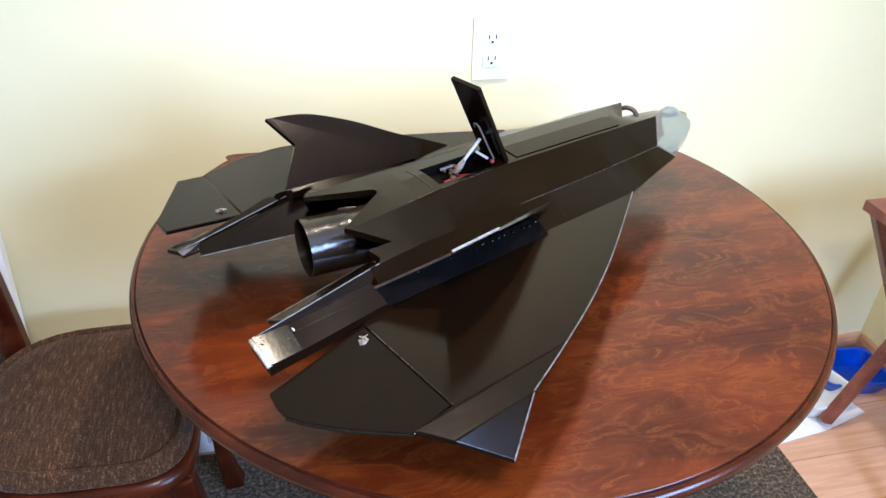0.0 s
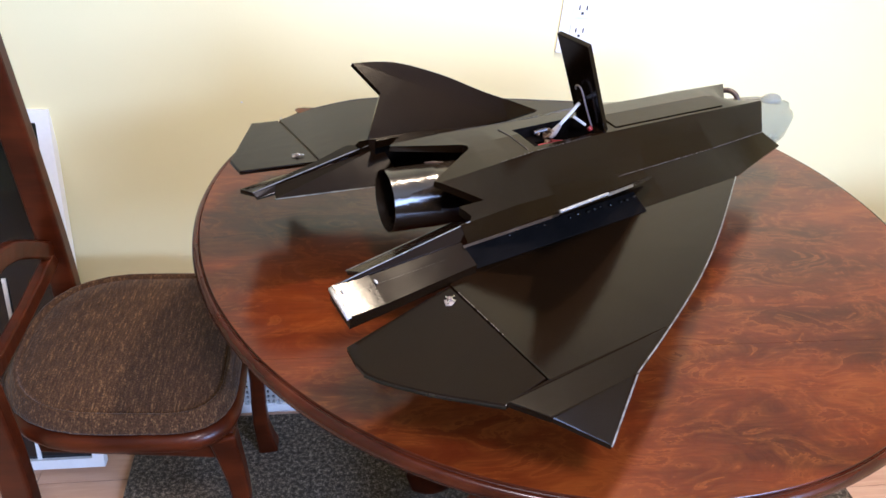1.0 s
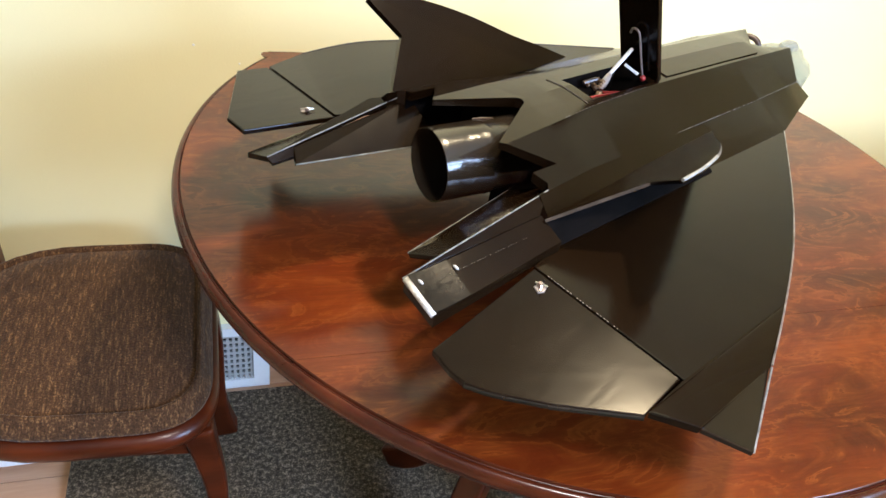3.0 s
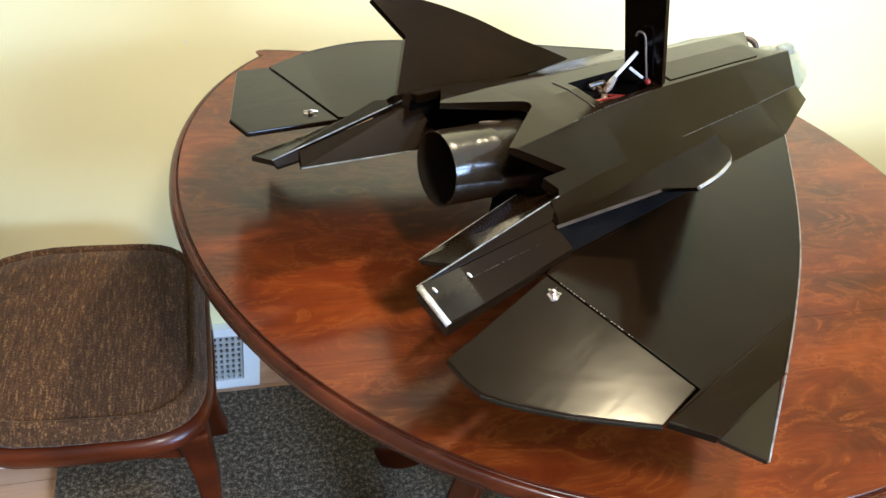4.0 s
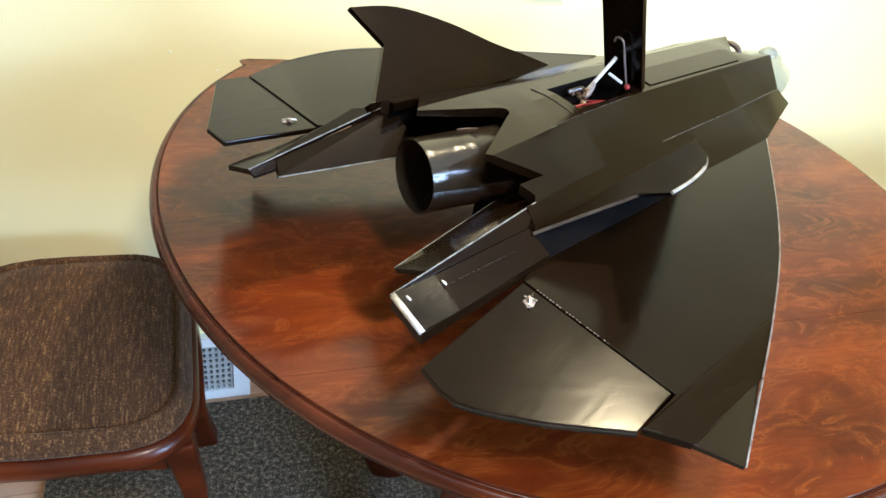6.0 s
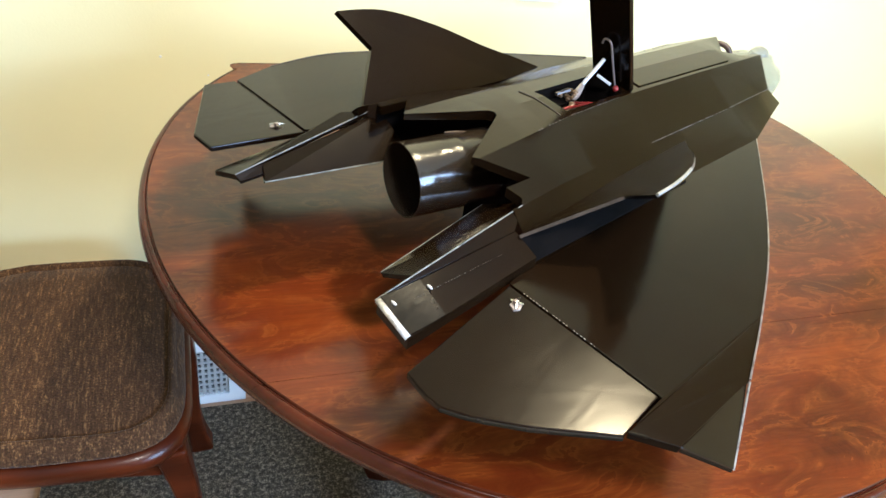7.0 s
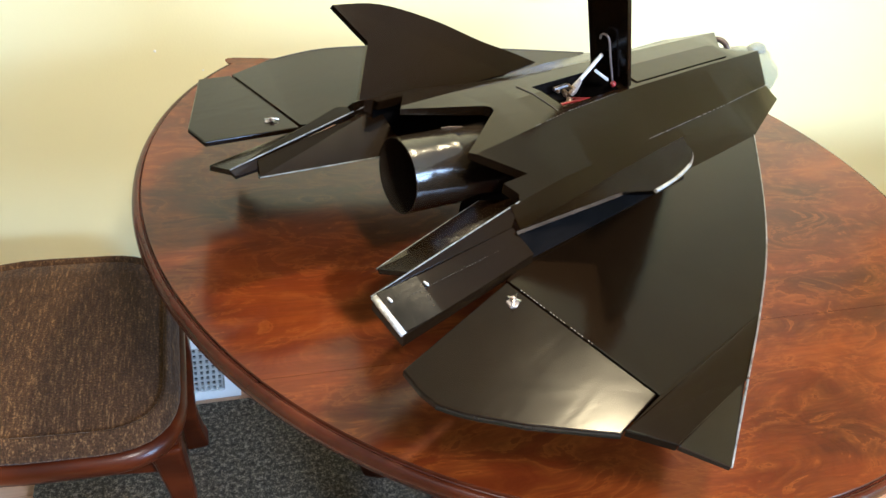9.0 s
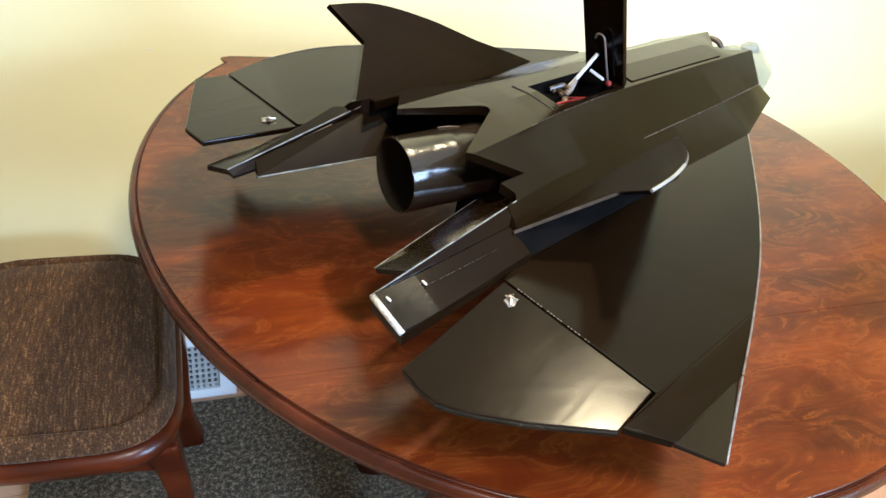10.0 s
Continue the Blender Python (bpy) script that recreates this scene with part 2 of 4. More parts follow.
def bevel_sharp(bm, w, seg=2, angle=30):
    es = [e for e in bm.edges if len(e.link_faces) == 2 and e.calc_face_angle(0) > radians(angle)]
    if es and w > 0:
        bmesh.ops.bevel(bm, geom=es, offset=w, segments=seg, profile=0.5, affect="EDGES", clamp_overlap=True)
    return bm


def box_bm(x0, x1, y0, y1, z0, z1, bevel=0.0, seg=2, bm=None):
    own = bm is None
    bm = bm or bmesh.new()
    v = [bm.verts.new(p) for p in ((x0, y0, z0), (x1, y0, z0), (x1, y1, z0), (x0, y1, z0), (x0, y0, z1), (x1, y0, z1), (x1, y1, z1), (x0, y1, z1))]
    for f in ((0, 3, 2, 1), (4, 5, 6, 7), (0, 1, 5, 4), (1, 2, 6, 5), (2, 3, 7, 6), (3, 0, 4, 7)):
        bm.faces.new([v[i] for i in f])
    if bevel and own:
        bevel_sharp(bm, bevel, seg)
    return bm


def plate_bm(pts, down, bevel=0.0008):
    """A thin board: the outline of its upper face, and the offset to its lower face."""
    bm = bmesh.new()
    d = Vector(down)
    up = [bm.verts.new(p) for p in pts]
    lo = [bm.verts.new(Vector(p) + d) for p in pts]
    bm.faces.new(up)
    bm.faces.new(lo[::-1])
    n = len(pts)
    for i in range(n):
        bm.faces.new((up[i], lo[i], lo[(i + 1) % n], up[(i + 1) % n]))
    bmesh.ops.recalc_face_normals(bm, faces=bm.faces)
    return bevel_sharp(bm, bevel, 2, 35) if bevel else bm


def ruled_bm(one, two, down):
    """A twisted thin board spanned between two lines of equally many points."""
    d = Vector(down)
    return loft_bm([(a, b, b + d, a + d) for a, b in zip(one, two)])


def along(pts, n):
    """n points evenly spaced along a broken line."""
    P = [Vector(p) for p in pts]
    run = [0.0]
    for a, b in zip(P, P[1:]):
        run.append(run[-1] + (b - a).length)
    out = []
    for k in range(n):
        d = run[-1] * k / (n - 1)
        i = max(j for j in range(len(P) - 1) if run[j] <= d + 1e-9)
        out.append(P[i].lerp(P[i + 1], (d - run[i]) / (run[i + 1] - run[i])))
    return out


def loft_bm(rings, cap=True, bevel=0.0, closed=True):
    bm = bmesh.new()
    vs = [[bm.verts.new(p) for p in r] for r in rings]
    n = len(vs[0])
    for a, b in zip(vs, vs[1:]):
        for i in range(n if closed else n - 1):
            bm.faces.new((a[i], a[(i + 1) % n], b[(i + 1) % n], b[i]))
    if cap:
        bm.faces.new(vs[0][::-1])
        bm.faces.new(vs[-1])
    bmesh.ops.recalc_face_normals(bm, faces=bm.faces)
    return bevel_sharp(bm, bevel, 2, 12) if bevel else bm


def lathe_bm(profile, seg=32, hollow=False):
    """Profile of (radius, height) turned round z; capped where it ends."""
    rings = [[(r * math.cos(2 * math.pi * i / seg), r * math.sin(2 * math.pi * i / seg), z) for i in range(seg)] for r, z in profile]
    if hollow:  # a shell: the profile closes on itself
        bm = loft_bm(rings + rings[:1], cap=False)
        bmesh.ops.remove_doubles(bm, verts=bm.verts, dist=1e-6)
        return bm
    return loft_bm(rings)


def rod_bm(points, radius, seg=10, radii=None):
    """A round bar along points."""
    pts = [Vector(p) for p in points]
    rings = []
    for i, p in enumerate(pts):
        t = (pts[min(i + 1, len(pts) - 1)] - pts[max(i - 1, 0)]).normalized()
        u = t.cross(Vector((0, 0, 1)) if abs(t.z) < 0.9 else Vector((1, 0, 0))).normalized()
        w = t.cross(u)
        r = radii[i] if radii else radius
        rings.append([p + u * (r * math.cos(2 * math.pi * k / seg)) + w * (r * math.sin(2 * math.pi * k / seg)) for k in range(seg)])
    return loft_bm(rings)


def dashes_bm(points, radius, step):
    """Short worn dashes of uneven length along points."""
    pts = [Vector(p) for p in points]
    bm = bmesh.new()
    for a, b in zip(pts, pts[1:]):
        d, n = b - a, max(2, int((b - a).length / step))
        for k in range(n):
            u, w = (k + random.uniform(0.0, 0.25)) / n, random.uniform(0.45, 0.85) / n
            if random.random() < 0.88:
                c = a + d * (u + w / 2)
                m = Matrix.Translation(c) @ d.to_track_quat("X", "Z").to_matrix().to_4x4()
                bmesh.ops.create_icosphere(bm, subdivisions=1, radius=radius, matrix=m @ Matrix.Diagonal((d.length * w / 2 / radius, 1, 1, 1)))
    return bm


def bar_bm(points, widths, up=(0, 0, 1), bevel=0.004):
    """A rectangular bar along points; widths: (across, along up) at each."""
    pts = [Vector(p) for p in points]
    rings = []
    for i, p in enumerate(pts):
        t = (pts[min(i + 1, len(pts) - 1)] - pts[max(i - 1, 0)]).normalized()
        side = t.cross(Vector(up)).normalized()
        top = side.cross(t).normalized()
        a, b = widths[i] if isinstance(widths[0], tuple) else widths
        rings.append([p + side * (sx * a / 2) + top * (sz * b / 2) for sx, sz in ((-1, -1), (1, -1), (1, 1), (-1, 1))])
    bm = loft_bm(rings)
    return bevel_sharp(bm, bevel, 3, 50)


def spline(pts, n=6):
    """A smooth line through points."""
    out = []
    P = [Vector(p) for p in pts]
    for i in range(len(P) - 1):
        a, b, c, d = P[max(i - 1, 0)], P[i], P[i + 1], P[min(i + 2, len(P) - 1)]
        for k in range(n):
            t = k / n
            out.append(0.5 * ((2 * b) + (c - a) * t + (2 * a - 5 * b + 4 * c - d) * t * t + (3 * b - a - 3 * c + d) * t ** 3))
    out.append(P[-1])
    return out


# ---- structure ----
def wall_with_hole(name, y0, y1, z0, z1, x0, x1, hole):
    hy0, hy1, hz0, hz1 = hole
    bm = bmesh.new()
    for a, b, c, d in ((y0, hy0, z0, z1), (hy1, y1, z0, z1), (hy0, hy1, z0, hz0), (hy0, hy1, hz1, z1)):
        box_bm(x0, x1, a, b, c, d, bm=bm)
    bmesh.ops.remove_doubles(bm, verts=bm.verts, dist=0.0001)
    return mesh_ob(name, bm, M_WALL)


T = 0.12
tagged(mesh_ob("wall_north", box_bm(LEFT_X - T, RIGHT_X + T, WALL_Y, WALL_Y + T, -0.02, CEIL), M_WALL), "cream painted wall with fine orange-peel texture", "wall", kind="structure")
tagged(wall_with_hole("wall_east", FRONT_Y, WALL_Y, -0.02, CEIL, RIGHT_X, RIGHT_X + T, WIN), "cream painted side wall with a window", "wall", kind="structure")
tagged(mesh_ob("wall_west", box_bm(LEFT_X - T, LEFT_X, FRONT_Y, WALL_Y, -0.02, CEIL), M_WALL), "cream painted side wall", "wall", kind="structure")
tagged(mesh_ob("wall_south", box_bm(LEFT_X - T, RIGHT_X + T, FRONT_Y - T, FRONT_Y, -0.02, CEIL), M_WALL), "cream painted wall behind the room", "wall", kind="structure")
tagged(mesh_ob("ceiling", box_bm(LEFT_X - T, RIGHT_X + T, FRONT_Y - T, WALL_Y + T, CEIL, CEIL + 0.1), M_CEIL), "plain white ceiling", "ceiling", kind="structure")
floor = tagged(mesh_ob("floor", box_bm(LEFT_X - T, RIGHT_X + T, FRONT_Y - T, WALL_Y + T, -0.12, -0.021), M_SLOT), "light laminate plank floor", "floor", kind="structure")
tagged(mesh_ob("carpet", box_bm(-0.055, 1.45, -0.9, 1.615, -0.012, 0.0, 0.004), M_CARPET), "grey speckled carpet under the table", "carpet", kind="structure")


def baseboard(name, length, m, label):
    prof = [(0, 0), (0.012, 0), (0.012, 0.055), (0.009, 0.066), (0.004, 0.072), (0, 0.072)]
    bm = loft_bm([[(x, -y, z) for y, z in prof] for x in (0, length)])
    ob = mesh_ob(name, bm, M_OAK)
    ob.matrix_world = m
    return tagged(ob, label, "baseboard", kind="structure")


baseboard("baseboard", RIGHT_X - 0.306, pose(0.306, WALL_Y, -0.012), "oak-coloured wooden baseboard along the wall")
baseboard("baseboard", 0.13 - LEFT_X, pose(LEFT_X, WALL_Y, -0.012), "oak-coloured wooden baseboard along the wall")
baseboard("baseboard", WALL_Y - FRONT_Y - 0.013, pose(RIGHT_X, WALL_Y - 0.013, -0.012, 0, 0, -90), "oak-coloured wooden baseboard along the side wall")

win = thing("window_1", pose(RIGHT_X + 0.01, WIN_MID[0], WIN[2]), "white framed window in the side wall", "window", kind="structure")
hw, hh = (WIN[1] - WIN[0]) / 2, WIN[3] - WIN[2]
for y0, y1, z0, z1 in ((-hw, hw, 0, 0.05), (-hw, hw, hh - 0.05, hh), (-hw, -hw + 0.05, 0.05, hh - 0.05), (hw - 0.05, hw, 0.05, hh - 0.05), (-0.02, 0.02, 0.05, hh - 0.05)):
    part("window_frame", box_bm(0.0, 0.035, y0, y1, z0, z1, 0.004), M_WHITE, win)


# ---- dining table ----
TC, TR, SEAM, FAR = (0.6556, 1.2654), 0.4701, 0.991 - 1.2654, 1.566 - 1.2654


def leaf_outline(y0, y1, n=72):
    """The part of the round top between two lines across it."""
    a0 = math.asin(max(-1, y0 / TR))
    a1 = math.asin(min(1, y1 / TR))
    right = [(TR * math.cos(a0 + (a1 - a0) * i / n), TR * math.sin(a0 + (a1 - a0) * i / n)) for i in range(n + 1)]
    pts = right + [(-x, y) for x, y in right[::-1]]
    out = []
    for p in pts:
        if not out or math.dist(p, out[-1]) > 1e-4:
            out.append(p)
    return out if math.dist(out[0], out[-1]) > 1e-4 else out[:-1]


def top_board(y0, y1, thick=0.021):
    """A board with a moulded rim: a small step below the face, then a bead."""
    pts = leaf_outline(y0, y1)
    prof = [(0.0, 0.0), (0.0, -0.006), (0.0025, -0.0015), (0.006, -0.0005)]
    bm = bmesh.new()

    def ring(inset, z):
        out = []
        for x, y in pts:
            r = math.hypot(x, y)
            onrim = r > TR - 1e-4
            k = (r - inset) / r if onrim else 1.0
            if onrim and min(y - y0, y1 - y) < 1e-6 and abs(y) < TR - 1e-4:
                out.append(bm.verts.new((math.copysign(math.sqrt((r - inset) ** 2 - y * y), x), y, z)))
            else:
                out.append(bm.verts.new((x * k, min(max(y * k, y0), y1), z)))
        return out

    levels = [(0.0100, 0.0), (0.0094, -0.0006), (0.0090, -0.0030), (0.0082, -0.0034), (0.0075, -0.0022), (0.0058, -0.0018), (0.0030, -0.0030), (0.0008, -0.0065), (0.0, -0.011), (0.0015, -0.016), (0.006, -0.0195), (0.012, -thick)]
    rings = [ring(*lv) for lv in levels]
    n = len(pts)
    for a, b in zip(rings, rings[1:]):
        for i in range(n):
            bm.faces.new((a[i], b[i], b[(i + 1) % n], a[(i + 1) % n]))
    bm.faces.new(rings[0])
    bm.faces.new(rings[-1][::-1])
    return bm


def smooth_by_angle(ob, deg=35):
    me = ob.data
    for p in me.polygons:
        p.use_smooth = True
    bm = bmesh.new()
    bm.from_mesh(me)
    for e in bm.edges:
        if len(e.link_faces) == 2 and (e.calc_face_angle(0) > radians(deg) or any(len(f.verts) > 20 for f in e.link_faces)):
            e.smooth = False
    bm.to_mesh(me)
    bm.free()
    return ob


def dark_rim(ob):
    """The moulding takes the darker stain."""
    ob.data.materials.append(M_RIM)
    for p in ob.data.polygons:
        if len(p.vertices) == 4:
            p.material_index = 1


table = thing("dining_table", pose(TC[0], TC[1], 0), "round cherry-stained drop-leaf pedestal table with a glossy top", "table")
for nm, y0, y1, lab in (("tabletop", SEAM + 0.00012, FAR, "glossy cherry veneer centre board"), ("front_leaf", -TR, SEAM - 0.00012, "raised front leaf")):
    ob = smooth_by_angle(part(nm, top_board(y0, y1), M_TABLE, table, lab), 50)
    ob.location = (0, 0, TABLE_Z)
    dark_rim(ob)
hang = smooth_by_angle(part("hanging_leaf", top_board(FAR + 0.002, TR), M_TABLE, table, "rear leaf folded down"), 50)
hang.matrix_local = Matrix.Translation((0, FAR + 0.026, TABLE_Z - 0.004)) @ Matrix.Rotation(radians(-90), 4, "X") @ Matrix.Translation((0, -FAR - 0.002, 0))
part("apron", box_bm(-0.26, 0.26, -0.22, 0.22, TABLE_Z - 0.09, TABLE_Z - 0.0215, 0.004), M_CHAIRWOOD, table)
part("pedestal", lathe_bm([(0.075, TABLE_Z - 0.091), (0.07, 0.60), (0.045, 0.57), (0.04, 0.50), (0.055, 0.42), (0.065, 0.34), (0.05, 0.27), (0.06, 0.24), (0.06, 0.16), (0.02, 0.15)], 28), M_CHAIRWOOD, table, smooth=True)
for k in range(4):
    a = radians(45 + 90 * k)
    path = spline([(0.05 * math.cos(a), 0.05 * math.sin(a), 0.21), (0.10 * math.cos(a), 0.10 * math.sin(a), 0.15), (0.155 * math.cos(a), 0.155 * math.sin(a), 0.06), (0.20 * math.cos(a), 0.20 * math.sin(a), 0.025)], 4)
    part("foot", bar_bm(path, [(0.045, 0.075 - 0.03 * i / (len(path) - 1)) for i in range(len(path))], bevel=0.008), M_CHAIRWOOD, table)


# ---- dining chair ----
def seat_outline(grow=0.0, n=8):
    """Rounded seat, narrower at the back (west); local x towards the table."""
    c = [(-0.190, -0.155, 0.172), (0.152, -0.172, 0.09), (0.152, 0.189, 0.09), (-0.190, 0.197, 0.172)]
    pts = []
    for i, (x, y, r) in enumerate(c):
        p0, p1, p2 = Vector(c[i - 1][:2]), Vector((x, y)), Vector(c[(i + 1) % 4][:2])
        a, b = (p0 - p1).normalized(), (p2 - p1).normalized()
        s, e = p1 + a * r, p1 + b * r
        for k in range(n + 1):
            t = k / n
            pts.append((1 - t) ** 2 * s + 2 * t * (1 - t) * p1 + t * t * e)
    ctr = Vector((0, 0))
    return [p + (p - ctr).normalized() * grow for p in pts]


def cushion_bm():
    levels = [(-0.012, 0.0), (0.0, 0.003), (0.004, 0.007), (0.0035, 0.011), (-0.003, 0.019), (-0.009, 0.0245), (-0.0115, 0.0290), (-0.0145, 0.0305), (-0.0175, 0.0285), (-0.0195, 0.0235), (-0.025, 0.0265), (-0.06, 0.031), (-0.11, 0.033)]
    bm = loft_bm([[(p.x, p.y, z) for p in seat_outline(g)] for g, z in levels])
    return bm


CHAIR = pose(0.055, 1.365, 0)
chair = thing("dining_chair", CHAIR, "cherry-stained wooden chair with a brown woven seat pad", "chair")
part("seat_pad", cushion_bm(), M_FABRIC, chair, "brown chenille pad with a welted edge", smooth=True).location = (0, 0, 0.417)
part("seat_board", loft_bm([[(p.x, p.y, z) for p in seat_outline(g)] for g, z in ((-0.02, 0.381), (0.002, 0.384), (0.010, 0.392), (0.012, 0.401), (0.009, 0.410), (-0.002, 0.4155), (-0.03, 0.4165))]), M_CHAIRWOOD, chair, smooth=True)
for y in (-0.128, 0.15):
    part("side_rail", bar_bm([(0.15, y, 0.355), (-0.14, y * 0.75, 0.355)], (0.022, 0.06)), M_CHAIRWOOD, chair)
    leg = spline([(0.132, y, 0.380), (0.150, y * 1.03, 0.25), (0.15, y * 1.02, 0.10), (0.162, y * 1.08, 0.0)], 4)
    part("front_leg", bar_bm(leg, [(0.04 - 0.012 * math.sin(math.pi * i / (len(leg) - 1)) , 0.042 - 0.014 * math.sin(math.pi * i / (len(leg) - 1))) for i in range(len(leg))], up=(1, 0, 0), bevel=0.006), M_CHAIRWOOD, chair)
for y in (-0.155, 0.165):
    post = spline([(-0.185, y, 0.0), (-0.162, y, 0.25), (-0.157, y, 0.44), (-0.166, y, 0.68), (-0.185, y, 0.98)], 5)
    part("back_post", bar_bm(post, (0.03, 0.042), up=(1, 0, 0), bevel=0.006), M_CHAIRWOOD, chair)
part("front_rail", bar_bm([(0.135, -0.12, 0.355), (0.135, 0.14, 0.355)], (0.02, 0.05)), M_CHAIRWOOD, chair)
part("top_rail", bar_bm(spline([(-0.186, -0.145, 0.94), (-0.21, 0, 0.955), (-0.186, 0.155, 0.94)], 5), (0.02, 0.07)), M_CHAIRWOOD, chair)
part("arched_bar", bar_bm(spline([(-0.162, 0.155, 0.515), (-0.175, 0.05, 0.585), (-0.175, -0.05, 0.59), (-0.162, -0.145, 0.52)], 5), (0.018, 0.03)), M_CHAIRWOOD, chair)
part("lower_bar", bar_bm(spline([(-0.161, 0.152, 0.505), (-0.176, 0.06, 0.475), (-0.176, -0.06, 0.475), (-0.161, -0.142, 0.505)], 5), (0.018, 0.028)), M_CHAIRWOOD, chair)

# ---- model jet ----
JET = pose(0.475, 1.11, TABLE_Z, 0, 0, 26.8)
jet = thing("model_jet", JET, "glossy black foam model jet with its top door open", "model aircraft")


def P(s, r, z):
    """Forward, to the right wing, and height over the room's floor."""
    return Vector((s, -r, z - TABLE_Z))


STATIONS = (  # s, half width and height of: deck edge, chine, lower edge, belly
    (0.478, 0.031, 0.897, 0.072, 0.878, 0.079, 0.854, 0.040, 0.822),
    (0.41, 0.031, 0.900, 0.072, 0.878, 0.095, 0.858, 0.050, 0.808),
    (0.325, 0.031, 0.904, 0.074, 0.878, 0.1175, 0.862, 0.055, 0.800),
    (0.18, 0.032, 0.910, 0.077, 0.8812, 0.120, 0.862, 0.060, 0.797),
    (0.08, 0.035, 0.912, 0.083, 0.8880, 0.120, 0.864, 0.060, 0.800),
    (0.012, 0.041, 0.912, 0.0885, 0.8940, 0.120, 0.866, 0.058, 0.810),
    (-0.0555, 0.0445, 0.9105, 0.0935, 0.8942, 0.1205, 0.8668, 0.050, 0.830),
)


def hull(st):
    """One cross-section; at the front the cut sweeps back at the crown and the chine."""
    s, dr, dz, cr, cz, lr, lz, br, bz = st
    k = max(0.0, (s - 0.41) / 0.068)
    half = [(s, dr, dz), (s - 0.046 * k, cr, cz), (s - 0.006 * k, lr, lz), (s - 0.006 * k, lr - 0.004, lz - 0.008), (s - 0.02 * k, br, bz)]
    crown = P(s - 0.034 * k, 0, dz + 0.003 - 0.010 * k * k)
    return [crown] + [P(a, r, z) for a, r, z in half] + [P(a, -r, z) for a, r, z in half[::-1]]


FAN = (0.084, 0.172, -0.012, 0.0275)  # the open fan bay in the deck: s from, to; r from, to
FINE = [tuple(a[i] + (b[i] - a[i]) * k / 6 for i in range(9)) for a, b in zip(STATIONS, STATIONS[1:]) for k in range(6)] + [STATIONS[-1]]
fus = part("fuselage", loft_bm([hull(st) for st in FINE], bevel=0.0), M_JET, jet)


def carve(ob, bm, mat):
    """Cut a pocket out of ob; its walls take the material mat."""
    cutter = mesh_ob("pocket", bm, mat)
    cutter.parent = ob.parent
    mod = ob.modifiers.new("pocket", "BOOLEAN")
    mod.object, mod.operation, mod.solver, mod.material_mode = cutter, "DIFFERENCE", "EXACT", "TRANSFER"
    bpy.context.view_layer.update()
    cut = bpy.data.meshes.new_from_object(ob.evaluated_get(bpy.context.evaluated_depsgraph_get()))
    ob.modifiers.clear()
    ob.data = cut
    bpy.data.objects.remove(cutter)


# bay walls painted near-black for the shade inside
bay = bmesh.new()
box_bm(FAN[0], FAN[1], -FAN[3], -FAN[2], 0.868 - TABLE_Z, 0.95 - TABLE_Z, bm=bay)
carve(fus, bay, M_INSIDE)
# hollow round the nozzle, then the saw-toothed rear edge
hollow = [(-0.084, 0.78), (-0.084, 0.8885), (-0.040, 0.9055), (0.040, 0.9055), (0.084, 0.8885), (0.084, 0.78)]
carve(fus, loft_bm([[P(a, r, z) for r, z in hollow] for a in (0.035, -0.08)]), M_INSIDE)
tooth = [(0.017, 0.0), (0.0145, 0.0052), (-0.0505, 0.040), (-0.016, 0.0745), (-0.0448, 0.0745), (-0.0395, 0.0870), (-0.045, 0.0925), (-0.09, 0.0925)]
tooth = tooth + [(a, -r) for a, r in tooth[:0:-1]]
carve(fus, loft_bm([[P(a, r, z) for a, r in tooth] for z in (0.77, 0.96)]), M_JET)
smooth_by_angle(fus, 9)
motor = thing("fan_motor", JET @ Matrix.Translation(P(0.118, 0.010, 0.868)), "copper and grey fan motor in the open bay", "motor")


def B(s, r, z):
    """A place in the bay, from the motor's foot."""
    return P(s, r, z) - P(0.118, 0.010, 0.868)


part("can", lathe_bm([(0.012, 0.0), (0.013, 0.004), (0.013, 0.026), (0.009, 0.030), (0.003, 0.031), (0.003, 0.037)], 20), M_BRASS, motor, smooth=True)
part("wire", rod_bm(spline([B(0.100, 0.005, 0.896), B(0.108, 0.012, 0.9025), B(0.125, 0.0165, 0.9035), B(0.142, 0.020, 0.902), B(0.150, 0.021, 0.894)], 5), 0.0013), M_RED, motor, "thin red wire")
part("wire", rod_bm(spline([B(0.120, -0.008, 0.899), B(0.132, 0.004, 0.899), B(0.150, 0.012, 0.898), B(0.165, 0.016, 0.895)], 5), 0.0011), M_RED, motor, "thin red wire")
part("servo", box_bm(-0.020, 0.004, 0.006, 0.019, 0.012, 0.034, 0.001), M_INSIDE, motor)
part("servo_arm", rod_bm([B(0.112, -0.006, 0.908), B(0.126, -0.002, 0.911)], 0.0022, 8), M_HOOP, motor)
part("bracket", box_bm(-0.026, -0.016, -0.004, 0.012, 0.014, 0.036, 0.001), M_INSIDE, motor)
lump = bmesh.new()
for k in range(9):
    bmesh.ops.create_icosphere(lump, subdivisions=1, radius=random.uniform(0.0016, 0.0034), matrix=Matrix.Translation(B(random.uniform(0.114, 0.130), random.uniform(-0.010, 0.006), random.uniform(0.902, 0.910))))
part("solder_lumps", lump, M_BRASS, motor, "brassy connector lumps")["kind"] = "stuff"
part("clevis", rod_bm([B(0.127, 0.004, 0.903), B(0.131, 0.0032, 0.907), B(0.137, 0.0015, 0.9095), B(0.143, 0.0, 0.913)], 0.003, 8, radii=[0.0022, 0.0042, 0.0036, 0.0026]), M_CLEVIS, motor, "pale worn clevis")


